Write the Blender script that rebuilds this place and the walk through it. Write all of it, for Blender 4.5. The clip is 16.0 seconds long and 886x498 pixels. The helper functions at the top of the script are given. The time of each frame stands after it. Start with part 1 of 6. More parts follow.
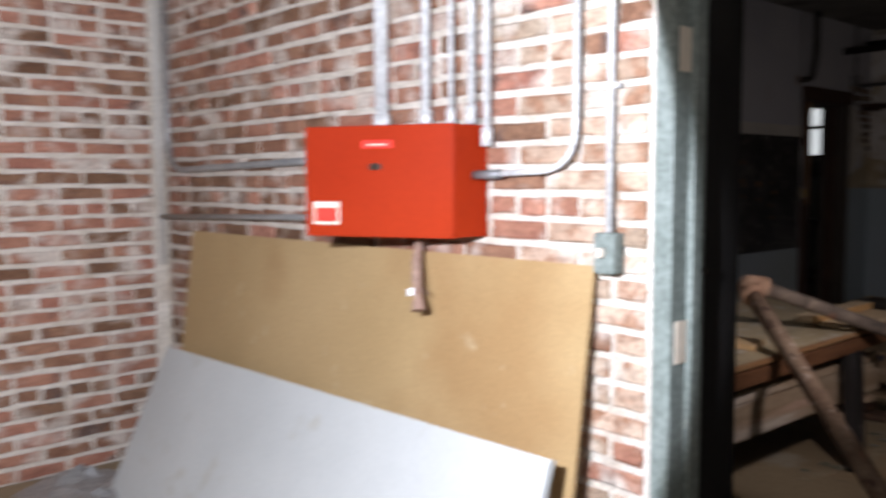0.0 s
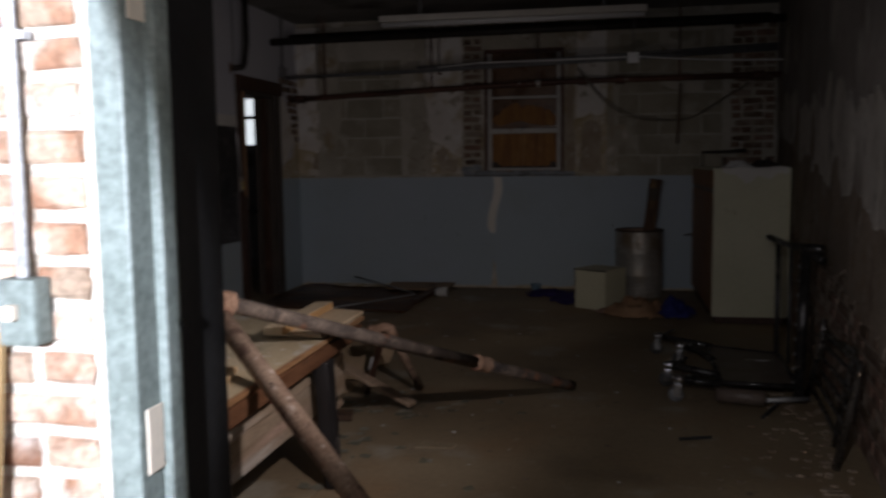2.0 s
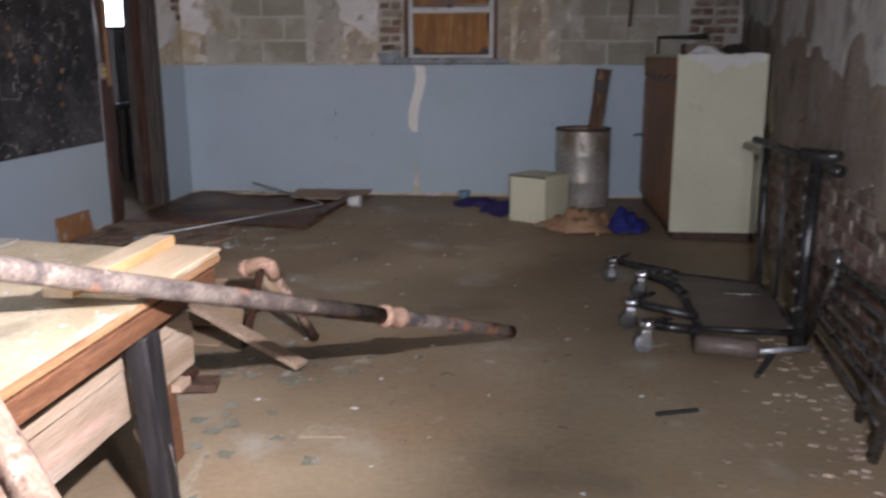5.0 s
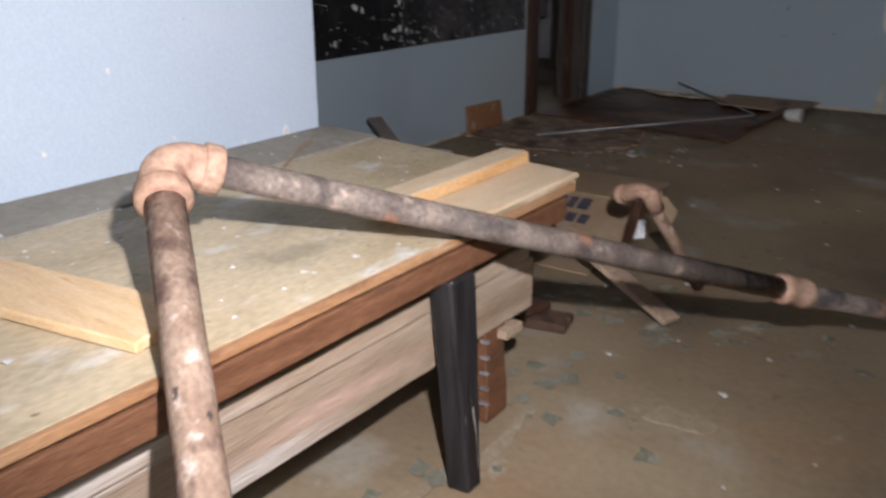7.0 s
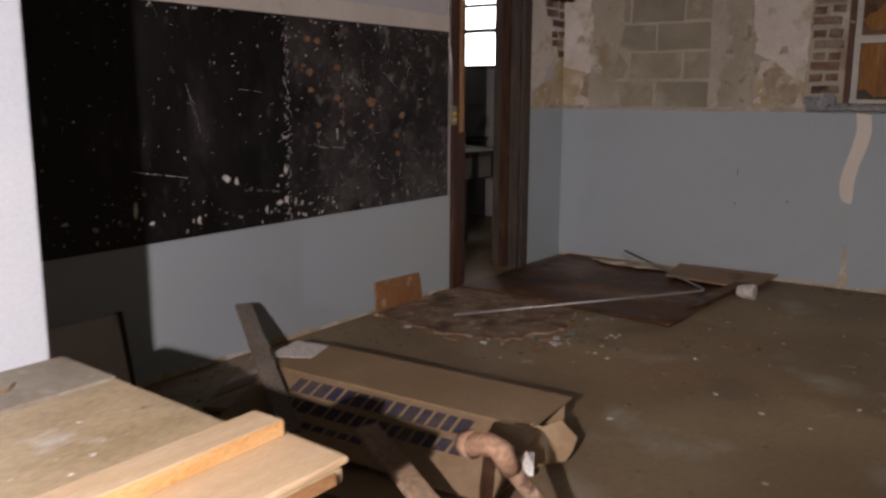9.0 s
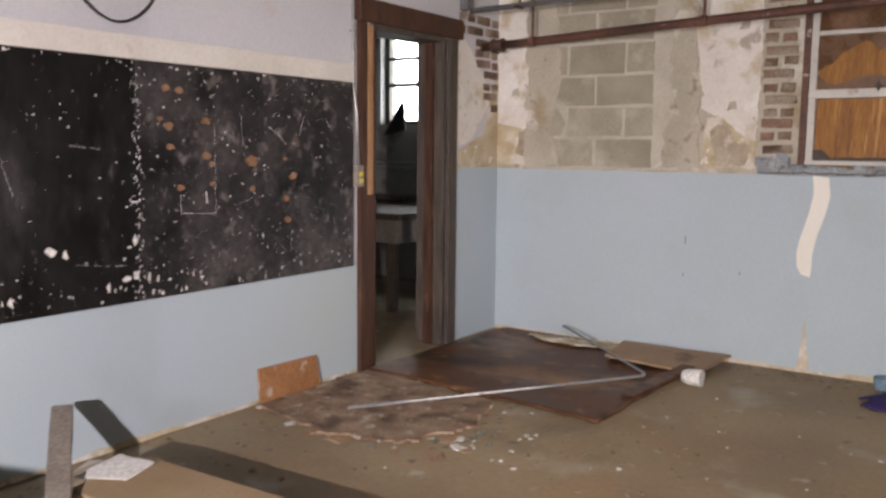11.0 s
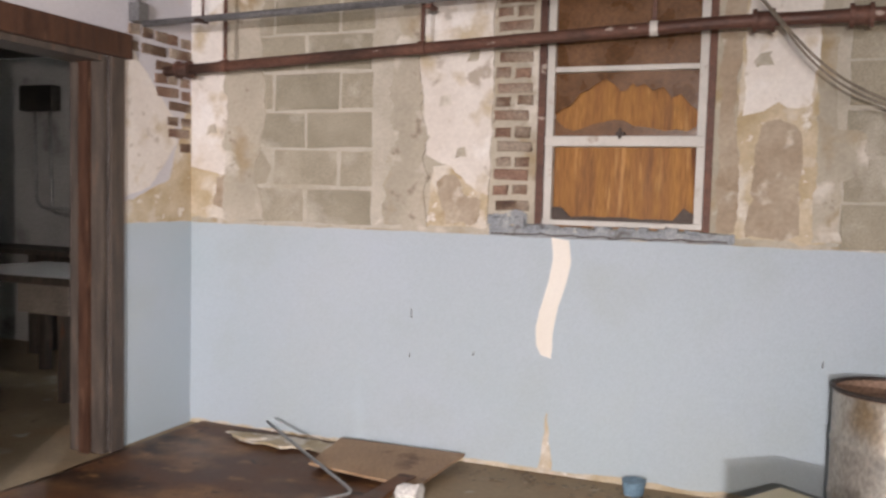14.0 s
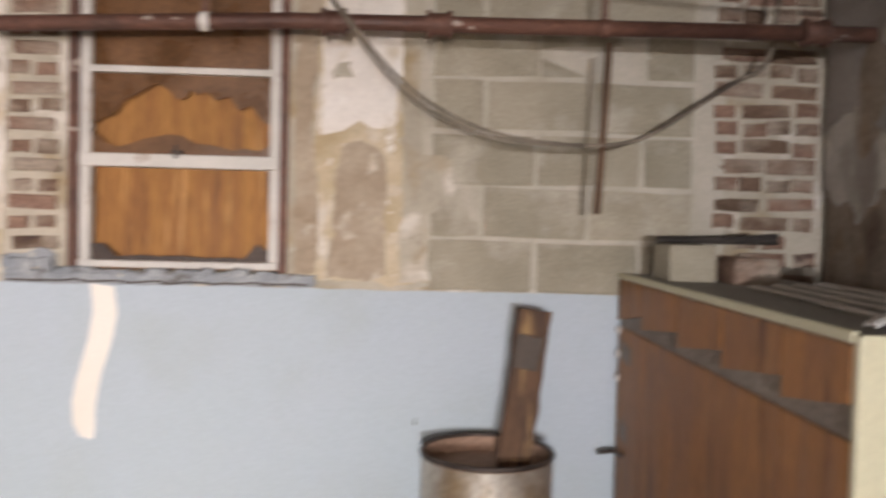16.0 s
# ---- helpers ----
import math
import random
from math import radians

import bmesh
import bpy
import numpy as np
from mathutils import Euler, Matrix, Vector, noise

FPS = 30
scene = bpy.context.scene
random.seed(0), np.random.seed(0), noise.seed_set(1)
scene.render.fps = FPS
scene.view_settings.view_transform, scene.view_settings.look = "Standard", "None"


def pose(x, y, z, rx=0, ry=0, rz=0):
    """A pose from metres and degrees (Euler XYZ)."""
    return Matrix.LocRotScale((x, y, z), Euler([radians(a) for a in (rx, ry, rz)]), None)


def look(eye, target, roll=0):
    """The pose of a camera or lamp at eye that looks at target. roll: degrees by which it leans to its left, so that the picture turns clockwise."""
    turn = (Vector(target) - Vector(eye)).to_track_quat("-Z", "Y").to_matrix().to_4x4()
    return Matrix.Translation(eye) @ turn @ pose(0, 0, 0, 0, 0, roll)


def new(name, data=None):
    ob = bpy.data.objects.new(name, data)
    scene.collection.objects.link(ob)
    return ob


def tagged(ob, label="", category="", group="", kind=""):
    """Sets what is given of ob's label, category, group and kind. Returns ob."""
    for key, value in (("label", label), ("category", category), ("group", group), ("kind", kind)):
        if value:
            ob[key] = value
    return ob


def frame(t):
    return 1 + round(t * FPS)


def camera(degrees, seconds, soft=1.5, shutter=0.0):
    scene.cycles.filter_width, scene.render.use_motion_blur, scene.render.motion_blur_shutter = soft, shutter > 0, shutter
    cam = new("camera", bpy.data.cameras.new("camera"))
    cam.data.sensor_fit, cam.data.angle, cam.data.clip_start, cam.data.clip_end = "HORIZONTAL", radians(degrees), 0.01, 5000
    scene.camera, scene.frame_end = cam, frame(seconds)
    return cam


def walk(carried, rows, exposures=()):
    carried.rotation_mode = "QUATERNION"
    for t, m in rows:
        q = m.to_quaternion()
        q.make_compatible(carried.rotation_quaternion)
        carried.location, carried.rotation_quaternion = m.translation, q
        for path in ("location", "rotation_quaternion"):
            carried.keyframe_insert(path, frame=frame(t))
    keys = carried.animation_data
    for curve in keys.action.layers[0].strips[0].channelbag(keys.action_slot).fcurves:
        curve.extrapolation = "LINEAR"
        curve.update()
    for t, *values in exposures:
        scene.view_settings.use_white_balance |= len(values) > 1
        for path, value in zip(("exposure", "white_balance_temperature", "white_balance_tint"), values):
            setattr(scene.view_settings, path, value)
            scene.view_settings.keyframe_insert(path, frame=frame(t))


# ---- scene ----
cam = camera(55.3, 16.0, soft=2.6, shutter=0.5)
PATH = [
    (0, (1.095, 0.214, 1.289), (-0.392, 1.541, 1.123), -0.3),
    (0.5, (0.922, 0.318, 1.31), (-0.211, 1.958, 1.148), -1.6),
    (1, (0.831, 0.42, 1.308), (-0.018, 2.222, 1.136), -1.7),
    (1.5, (0.752, 0.624, 1.314), (0.132, 2.515, 1.118), -1.0),
    (2, (0.685, 0.773, 1.318), (0.306, 2.726, 1.114), -0.7),
    (2.5, (0.582, 0.971, 1.35), (0.502, 2.959, 1.142), -2.2),
    (3, (0.545, 1.165, 1.315), (0.669, 3.148, 1.084), -1.4),
    (5.5, (0.58, 2.102, 1.218), (0.138, 3.974, 0.67), 0.2),
    (6, (0.574, 2.237, 1.2), (-0.141, 3.984, 0.537), -0.0),
    (6.5, (0.535, 2.409, 1.203), (-0.371, 4.04, 0.484), -0.7),
    (7, (0.543, 2.571, 1.203), (-0.553, 4.1, 0.523), -0.2),
    (7.5, (0.615, 2.806, 1.226), (-0.625, 4.256, 0.627), 1.2),
    (8, (0.636, 3.001, 1.241), (-0.571, 4.508, 0.719), 0.8),
    (8.5, (0.55, 3.243, 1.261), (-0.605, 4.819, 0.836), 0.4),
    (11, (0.528, 4.28, 1.298), (-0.591, 5.92, 1.062), 0.6),
    (11.5, (0.606, 4.502, 1.303), (-0.536, 6.135, 1.133), 1.4),
    (12, (0.614, 4.647, 1.323), (-0.468, 6.321, 1.166), 1.4),
    (12.5, (0.569, 4.887, 1.334), (-0.349, 6.659, 1.204), 0.6),
    (13, (0.524, 5.092, 1.33), (-0.284, 6.916, 1.189), -0.3),
    (13.5, (0.536, 5.328, 1.333), (-0.246, 7.164, 1.204), 0.6),
    (14, (0.516, 5.524, 1.355), (-0.205, 7.385, 1.228), 1.5),
    (14.5, (0.461, 5.736, 1.393), (-0.144, 7.64, 1.286), 1.1),
    (15, (0.485, 5.926, 1.357), (0.001, 7.865, 1.269), 0.3),
    (15.5, (0.528, 6.138, 1.356), (0.276, 8.121, 1.283), 0.7),
    (16, (0.712, 6.314, 1.432), (0.795, 8.311, 1.364), 1.4),
]
EXPOSURES = [(0, -5.45, 6500, 10), (0.5, -5.7, 6600, 10), (1, -5.6, 6350, 10), (2, -5.15, 6300, 10), (2.5, -3.85, 5900, 11), (3, -2.6, 6050, 11), (3.3, -2.35, 6050, 11), (5.3, -2.15, 5650, 10), (6, -2.5, 5700, 6), (7, -3.0, 5750, 5), (7.5, -3.1, 6500, 10), (8, -2.9, 7000, 14), (8.5, -2.8, 7000, 16), (11, -1.0, 6500, 10), (12, -0.95, 6500, 10), (13, -0.75, 6500, 10), (14.5, -0.55, 6500, 10), (15.4, -0.68, 6600, 10), (16, -0.4, 6600, 10)]
walk(cam, [(t, look(eye, target, roll)) for t, eye, target, roll in PATH], EXPOSURES)

# ---- light and exposure ----
world = bpy.data.worlds.new("world")
scene.world = world
world.use_nodes = True
wn = world.node_tree
sky = wn.nodes.new("ShaderNodeTexSky")
sky.sky_type, sky.sun_disc, sky.sun_elevation, sky.sun_rotation = 'NISHITA', False, radians(40), radians(200)
wn.links.new(sky.outputs[0], wn.nodes["Background"].inputs[0])
wn.nodes["Background"].inputs[1].default_value = 0.1


def torch(name, eye, target, watts, size, blend, radius=0.02, color=(1, 0.96, 0.9)):
    """One resting place of the walker's torch: a cone of light from a small bright spot."""
    lamp = bpy.data.lights.new(name, "SPOT")
    lamp.energy, lamp.spot_size, lamp.spot_blend, lamp.shadow_soft_size, lamp.color = watts, radians(size), blend, radius, color
    ob = new(name, lamp)
    ob.matrix_world = look(eye, target)
    return ob


torch("torch_lamp", (0.38, 0.30, 1.42), (-1.25, 1.20, 1.15), 12500, 98.6, 0.03, color=(0.88, 0.92, 1.06))
torch("torch_lamp", (0.62, 1.25, 1.42), (1.55, 3.6, 0.75), 1900, 70, 1.0, color=(0.97, 0.92, 0.95))
torch("torch_lamp", (0.50, 2.80, 1.38), (-1.5, 4.95, 0.5), 2150, 100, 1.0, color=(1.02, 0.91, 0.92))
torch("torch_lamp", (0.64, 5.05, 1.42), (-1.25, 9.4, 1.2), 590, 90, 1.0, color=(1.04, 0.91, 0.85))
rest = bpy.data.lights.new("torch_lamp", "POINT")
rest.energy, rest.shadow_soft_size, rest.color = 520, 0.02, (0.95, 0.92, 0.96)
new("torch_lamp", rest).location = (0.78, 1.0, 1.5)

# ---- materials ----


def surf(name, c1, c2, scale=5.0, rough=0.75, metal=0.0, bump=0.25, fine=70.0, stain=None, rnd=0.0, spec=0.4, grain=0.25, stretch=(1, 1, 1), dist=0.01):
    """A worn surface: two colours mixed by a broad noise, fine grain, up to a few stains (colour, scale, low, high), relief."""
    m = bpy.data.materials.new(name)
    m.use_nodes = True
    nt = m.node_tree
    n, l = nt.nodes, nt.links
    b = n["Principled BSDF"]
    b.inputs["Roughness"].default_value, b.inputs["Metallic"].default_value = rough, metal
    b.inputs["Specular IOR Level"].default_value = spec
    tc = n.new("ShaderNodeTexCoord")
    mp = n.new("ShaderNodeMapping")
    mp.inputs["Scale"].default_value = stretch
    l.new(tc.outputs["Object"], mp.inputs[0])
    src = mp.outputs[0]
    oi = n.new("ShaderNodeObjectInfo")
    if rnd:
        add = n.new("ShaderNodeVectorMath")
        add.operation = 'ADD'
        mul = n.new("ShaderNodeMath")
        mul.operation = 'MULTIPLY'
        mul.inputs[1].default_value = 40
        l.new(oi.outputs["Random"], mul.inputs[0])
        l.new(src, add.inputs[0])
        l.new(mul.outputs[0], add.inputs[1])
        src = add.outputs[0]

    def noise_node(s, d=6.0):
        t = n.new("ShaderNodeTexNoise")
        t.inputs["Scale"].default_value, t.inputs["Detail"].default_value = s, d
        l.new(src, t.inputs["Vector"])
        return t

    def mix(fac, a, c, mode='MIX'):
        x = n.new("ShaderNodeMix")
        x.data_type, x.blend_type = 'RGBA', mode
        for v, sock in ((fac, x.inputs[0]), (a, x.inputs[6]), (c, x.inputs[7])):
            if isinstance(v, (int, float)):
                sock.default_value = v
            elif isinstance(v, tuple):
                sock.default_value = (*v, 1)
            else:
                l.new(v, sock)
        return x.outputs[2]

    def span(sock, lo, hi, a=0.0, c=1.0):
        r = n.new("ShaderNodeMapRange")
        r.inputs[1].default_value, r.inputs[2].default_value, r.inputs[3].default_value, r.inputs[4].default_value = lo, hi, a, c
        l.new(sock, r.inputs[0])
        return r.outputs[0]

    big, small = noise_node(scale), noise_node(fine, 4.0)
    col = mix(span(big.outputs[0], 0.35, 0.65), c1, c2)
    if rnd:
        hsv = n.new("ShaderNodeHueSaturation")
        l.new(span(oi.outputs["Random"], 0, 1, 1 - rnd, 1 + rnd), hsv.inputs["Value"])
        l.new(span(oi.outputs["Random"], 0, 1, 0.5 + 0.02 * rnd, 0.5 - 0.03 * rnd), hsv.inputs["Hue"])
        l.new(col, hsv.inputs["Color"])
        col = hsv.outputs[0]
    for colour, s, lo, hi in stain or ():
        col = mix(span(noise_node(s, 8.0).outputs[0], lo, hi), col, colour)
    g = span(small.outputs[0], 0.3, 0.7, 1 - grain, 1 + grain)
    comb = n.new("ShaderNodeCombineColor")
    for k in range(3):
        l.new(g, comb.inputs[k])
    col = mix(1.0, col, comb.outputs[0], 'MULTIPLY')
    l.new(col, b.inputs["Base Color"])
    l.new(span(big.outputs[0], 0.3, 0.7, max(rough - 0.12, 0.03), min(rough + 0.12, 1)), b.inputs["Roughness"])
    bp = n.new("ShaderNodeBump")
    bp.inputs["Strength"].default_value, bp.inputs["Distance"].default_value = bump, dist
    mixh = mix(0.5, big.outputs[0], small.outputs[0])
    l.new(mixh, bp.inputs["Height"])
    l.new(bp.outputs[0], b.inputs["Normal"])
    return m


def glow(name, colour, strength):
    m = bpy.data.materials.new(name)
    m.use_nodes = True
    b = m.node_tree.nodes["Principled BSDF"]
    b.inputs["Base Color"].default_value = (*colour, 1)
    b.inputs["Emission Color"].default_value = (*colour, 1)
    b.inputs["Emission Strength"].default_value = strength
    return m


BRICK = surf("red_brick", (0.24, 0.115, 0.072), (0.36, 0.195, 0.125), 9, 0.9, bump=0.7, stain=[((0.60, 0.52, 0.45), 7, 0.50, 0.66), ((0.13, 0.085, 0.07), 10, 0.60, 0.72)], rnd=0.42, spec=0.2)
MORTAR = surf("lime_mortar", (0.62, 0.55, 0.46), (0.74, 0.68, 0.60), 8, 0.95, bump=0.8, fine=90, stain=[((0.45, 0.36, 0.28), 5, 0.6, 0.75)], spec=0.15)
OLDBRICK = surf("dark_brick", (0.145, 0.092, 0.066), (0.22, 0.15, 0.11), 7, 0.95, bump=0.7, stain=[((0.31, 0.26, 0.21), 4, 0.48, 0.62), ((0.09, 0.06, 0.05), 9, 0.62, 0.72)], rnd=0.35, spec=0.15)
OLDMORTAR = surf("dirty_mortar", (0.24, 0.20, 0.16), (0.36, 0.31, 0.26), 4, 0.95, bump=0.9, fine=60, stain=[((0.14, 0.10, 0.07), 3, 0.55, 0.7)], spec=0.15)
BLUE = surf("blue_wall_paint", (0.40, 0.475, 0.515), (0.43, 0.495, 0.555), 0.9, 0.68, bump=0.12, fine=120, grain=0.05, stain=[((0.415, 0.475, 0.475), 0.8, 0.50, 0.75), ((0.39, 0.45, 0.47), 2.6, 0.56, 0.85), ((0.60, 0.60, 0.56), 42, 0.77, 0.79), ((0.30, 0.29, 0.27), 30, 0.76, 0.79)], spec=0.25)
PIERBLUE = surf("pale_blue_paint", (0.50, 0.57, 0.64), (0.55, 0.61, 0.67), 1.8, 0.5, bump=0.12, fine=110, grain=0.05, stain=[((0.78, 0.78, 0.76), 36, 0.75, 0.78)], spec=0.35)
LILAC = surf("greyed_lilac_paint", (0.50, 0.50, 0.54), (0.56, 0.55, 0.57), 1.5, 0.7, bump=0.15, fine=90, grain=0.06, stain=[((0.50, 0.38, 0.32), 2.2, 0.64, 0.8)])
PLASTER = surf("stained_plaster", (0.37, 0.34, 0.275), (0.47, 0.43, 0.355), 3.5, 0.92, bump=0.3, fine=50, grain=0.08, stain=[((0.33, 0.26, 0.16), 3.6, 0.56, 0.70), ((0.60, 0.57, 0.51), 5.5, 0.56, 0.66), ((0.27, 0.23, 0.18), 14, 0.62, 0.72)], spec=0.2, dist=0.005)
WHITEPL = surf("white_plaster", (0.64, 0.60, 0.55), (0.73, 0.70, 0.66), 3, 0.88, bump=0.3, fine=60, grain=0.06, stain=[((0.50, 0.43, 0.31), 5, 0.56, 0.68), ((0.42, 0.37, 0.31), 9, 0.62, 0.70), ((0.74, 0.72, 0.69), 3.5, 0.56, 0.62)], spec=0.2, dist=0.005)
OCHRE = surf("ochre_damp_plaster", (0.42, 0.34, 0.215), (0.54, 0.47, 0.35), 7, 0.92, bump=0.35, fine=60, grain=0.08, stain=[((0.62, 0.58, 0.51), 6, 0.50, 0.62), ((0.30, 0.22, 0.13), 5, 0.60, 0.72), ((0.66, 0.63, 0.58), 15, 0.62, 0.68)], spec=0.2, dist=0.005)
SMUDGE = surf("bare_grey_brown_plaster", (0.34, 0.275, 0.205), (0.43, 0.37, 0.29), 5, 0.95, bump=0.4, fine=60, grain=0.1, stain=[((0.24, 0.17, 0.11), 6, 0.58, 0.72), ((0.56, 0.51, 0.44), 8, 0.58, 0.68)], spec=0.15, dist=0.005)
WASHED = surf("whitewashed_brick", (0.40, 0.275, 0.195), (0.53, 0.41, 0.31), 8, 0.92, bump=0.6, stain=[((0.32, 0.175, 0.11), 11, 0.50, 0.62), ((0.64, 0.57, 0.49), 7, 0.56, 0.66)], rnd=0.22, spec=0.2)
BLOCK = surf("concrete_block", (0.285, 0.26, 0.20), (0.355, 0.325, 0.255), 5, 0.95, bump=0.2, fine=130, grain=0.16, stain=[((0.44, 0.41, 0.345), 4, 0.57, 0.70)], rnd=0.12, spec=0.15)
BLOCKMORTAR = surf("pale_block_mortar", (0.42, 0.39, 0.325), (0.49, 0.46, 0.395), 6, 0.95, bump=0.3, fine=80, grain=0.08, stain=[((0.40, 0.36, 0.29), 3.5, 0.58, 0.72)], spec=0.15)
GREYPL = surf("grey_peeling_plaster", (0.47, 0.44, 0.395), (0.60, 0.57, 0.52), 2.2, 0.9, bump=0.35, fine=60, grain=0.12, stain=[((0.30, 0.265, 0.235), 2.6, 0.52, 0.66), ((0.66, 0.63, 0.57), 4, 0.57, 0.66), ((0.21, 0.18, 0.155), 6, 0.60, 0.72), ((0.36, 0.32, 0.27), 14, 0.58, 0.70)], spec=0.2, stretch=(1.3, 1.3, 0.8), dist=0.006)
UPPERPL = surf("grimy_upper_plaster", (0.24, 0.22, 0.20), (0.34, 0.31, 0.285), 2.5, 0.9, bump=0.4, fine=60, grain=0.1, stain=[((0.46, 0.43, 0.40), 2.4, 0.60, 0.72), ((0.16, 0.14, 0.12), 3, 0.60, 0.74)], spec=0.2, stretch=(1, 1, 0.75), dist=0.004)
SCRATCH = surf("brown_scratch_coat", (0.235, 0.19, 0.15), (0.335, 0.28, 0.225), 3, 0.95, bump=0.5, fine=60, stain=[((0.16, 0.12, 0.092), 3.4, 0.55, 0.68), ((0.44, 0.39, 0.33), 5, 0.57, 0.68), ((0.27, 0.20, 0.14), 11, 0.56, 0.68)], spec=0.15, stretch=(1, 1, 0.7))
FLOORM = surf("stained_concrete_floor", (0.235, 0.172, 0.102), (0.345, 0.268, 0.168), 1.1, 0.66, bump=0.22, fine=38, grain=0.09, stain=[((0.40, 0.365, 0.29), 2.1, 0.58, 0.72), ((0.285, 0.19, 0.105), 1.7, 0.54, 0.72), ((0.15, 0.115, 0.075), 1.3, 0.58, 0.76), ((0.43, 0.39, 0.31), 6, 0.66, 0.74), ((0.16, 0.125, 0.085), 9, 0.67, 0.74)], spec=0.4, dist=0.005)
SCUFF = surf("pale_floor_dust", (0.30, 0.24, 0.155), (0.37, 0.305, 0.21), 9, 0.9, bump=0.2, fine=60, grain=0.12, stain=[((0.29, 0.225, 0.14), 14, 0.46, 0.58)])
CEIL = surf("dark_ceiling", (0.16, 0.15, 0.14), (0.25, 0.24, 0.22), 2, 0.9, bump=0.3, stain=[((0.08, 0.07, 0.06), 1.5, 0.55, 0.7)])
SLATE = surf("worn_blackboard", (0.010, 0.009, 0.010), (0.032, 0.029, 0.030), 2.5, 0.48, bump=0.12, fine=25, grain=0.35, stain=[((0.085, 0.078, 0.076), 2.2, 0.50, 0.80), ((0.005, 0.005, 0.005), 4, 0.54, 0.68), ((0.16, 0.145, 0.137), 13, 0.57, 0.80), ((0.16, 0.125, 0.10), 6, 0.66, 0.80), ((0.36, 0.335, 0.31), 40, 0.66, 0.76)], spec=0.4, stretch=(1, 1.1, 1))
SLATEDARK = surf("black_board_paint", (0.005, 0.0045, 0.005), (0.012, 0.011, 0.0115), 2.5, 0.45, bump=0.12, fine=25, grain=0.35, stain=[((0.04, 0.037, 0.037), 3.2, 0.56, 0.80), ((0.09, 0.082, 0.08), 14, 0.64, 0.82)], spec=0.4, stretch=(1, 1.6, 0.7))
PALEWOOD = surf("pale_painted_wood", (0.58, 0.55, 0.50), (0.66, 0.63, 0.58), 4, 0.6, grain=0.06, bump=0.1, stain=[((0.42, 0.38, 0.33), 7, 0.64, 0.74)])
DARKWOOD = surf("dark_stained_wood", (0.042, 0.019, 0.012), (0.08, 0.038, 0.022), 5, 0.55, bump=0.3, fine=50, stretch=(6, 6, 0.7), stain=[((0.19, 0.11, 0.07), 4, 0.62, 0.72)])
BAREWOOD = surf("scraped_wood", (0.27, 0.14, 0.066), (0.37, 0.215, 0.11), 5, 0.7, bump=0.3, stretch=(6, 6, 0.7), stain=[((0.09, 0.045, 0.025), 3, 0.58, 0.66)])
GREYWOOD = surf("greyed_brown_wood", (0.05, 0.04, 0.033), (0.095, 0.075, 0.06), 5, 0.7, bump=0.35, stretch=(6, 6, 0.8), stain=[((0.17, 0.08, 0.045), 5, 0.64, 0.74)])
PINE = surf("pine_board", (0.60, 0.40, 0.20), (0.68, 0.50, 0.29), 5, 0.6, bump=0.2, fine=45, grain=0.12, stretch=(1.2, 8, 8), stain=[((0.40, 0.22, 0.10), 3.5, 0.67, 0.73)])
STUD = surf("sawn_stud", (0.62, 0.46, 0.28), (0.68, 0.54, 0.36), 5, 0.65, bump=0.2, fine=45, grain=0.1, stretch=(8, 1, 8))
STUDSIDE = surf("orange_stud_side", (0.58, 0.33, 0.13), (0.66, 0.42, 0.20), 5, 0.6, bump=0.2, stretch=(8, 1, 8))
PLYTOP = surf("dusty_plywood_top", (0.41, 0.325, 0.195), (0.53, 0.435, 0.285), 2.6, 0.55, bump=0.15, fine=45, grain=0.14, stretch=(2, 1, 1), stain=[((0.32, 0.27, 0.175), 2.6, 0.53, 0.68), ((0.58, 0.54, 0.46), 5, 0.58, 0.68), ((0.68, 0.66, 0.61), 17, 0.69, 0.73), ((0.18, 0.13, 0.09), 22, 0.70, 0.74)])
DUSTTOP = surf("grey_dusty_board", (0.24, 0.215, 0.17), (0.31, 0.28, 0.225), 3, 0.75, bump=0.15, fine=45, grain=0.12, stain=[((0.42, 0.39, 0.34), 9, 0.64, 0.72)])
APRON = surf("brown_apron_wood", (0.115, 0.050, 0.024), (0.185, 0.085, 0.040), 4, 0.55, bump=0.25, fine=40, grain=0.3, stretch=(9, 0.8, 9), stain=[((0.24, 0.13, 0.07), 3, 0.62, 0.70), ((0.05, 0.024, 0.016), 3, 0.60, 0.70)])
EDGEWOOD = surf("worn_orange_edge", (0.30, 0.15, 0.065), (0.40, 0.23, 0.11), 3, 0.6, bump=0.3, stretch=(8, 0.7, 8), stain=[((0.12, 0.055, 0.03), 2.5, 0.54, 0.64), ((0.56, 0.45, 0.30), 6, 0.60, 0.68)])
OLDPLANK = surf("weathered_plank", (0.27, 0.19, 0.12), (0.42, 0.33, 0.235), 2.2, 0.85, bump=0.5, fine=30, grain=0.14, stretch=(7, 0.5, 7), stain=[((0.62, 0.56, 0.49), 1.2, 0.50, 0.62), ((0.44, 0.30, 0.22), 1.4, 0.58, 0.70), ((0.20, 0.115, 0.07), 1.8, 0.58, 0.66)])
BLACKWOOD = surf("black_painted_wood", (0.010, 0.009, 0.009), (0.022, 0.019, 0.019), 5, 0.6, bump=0.25, stretch=(6, 6, 0.8), stain=[((0.32, 0.28, 0.25), 10, 0.66, 0.70)])
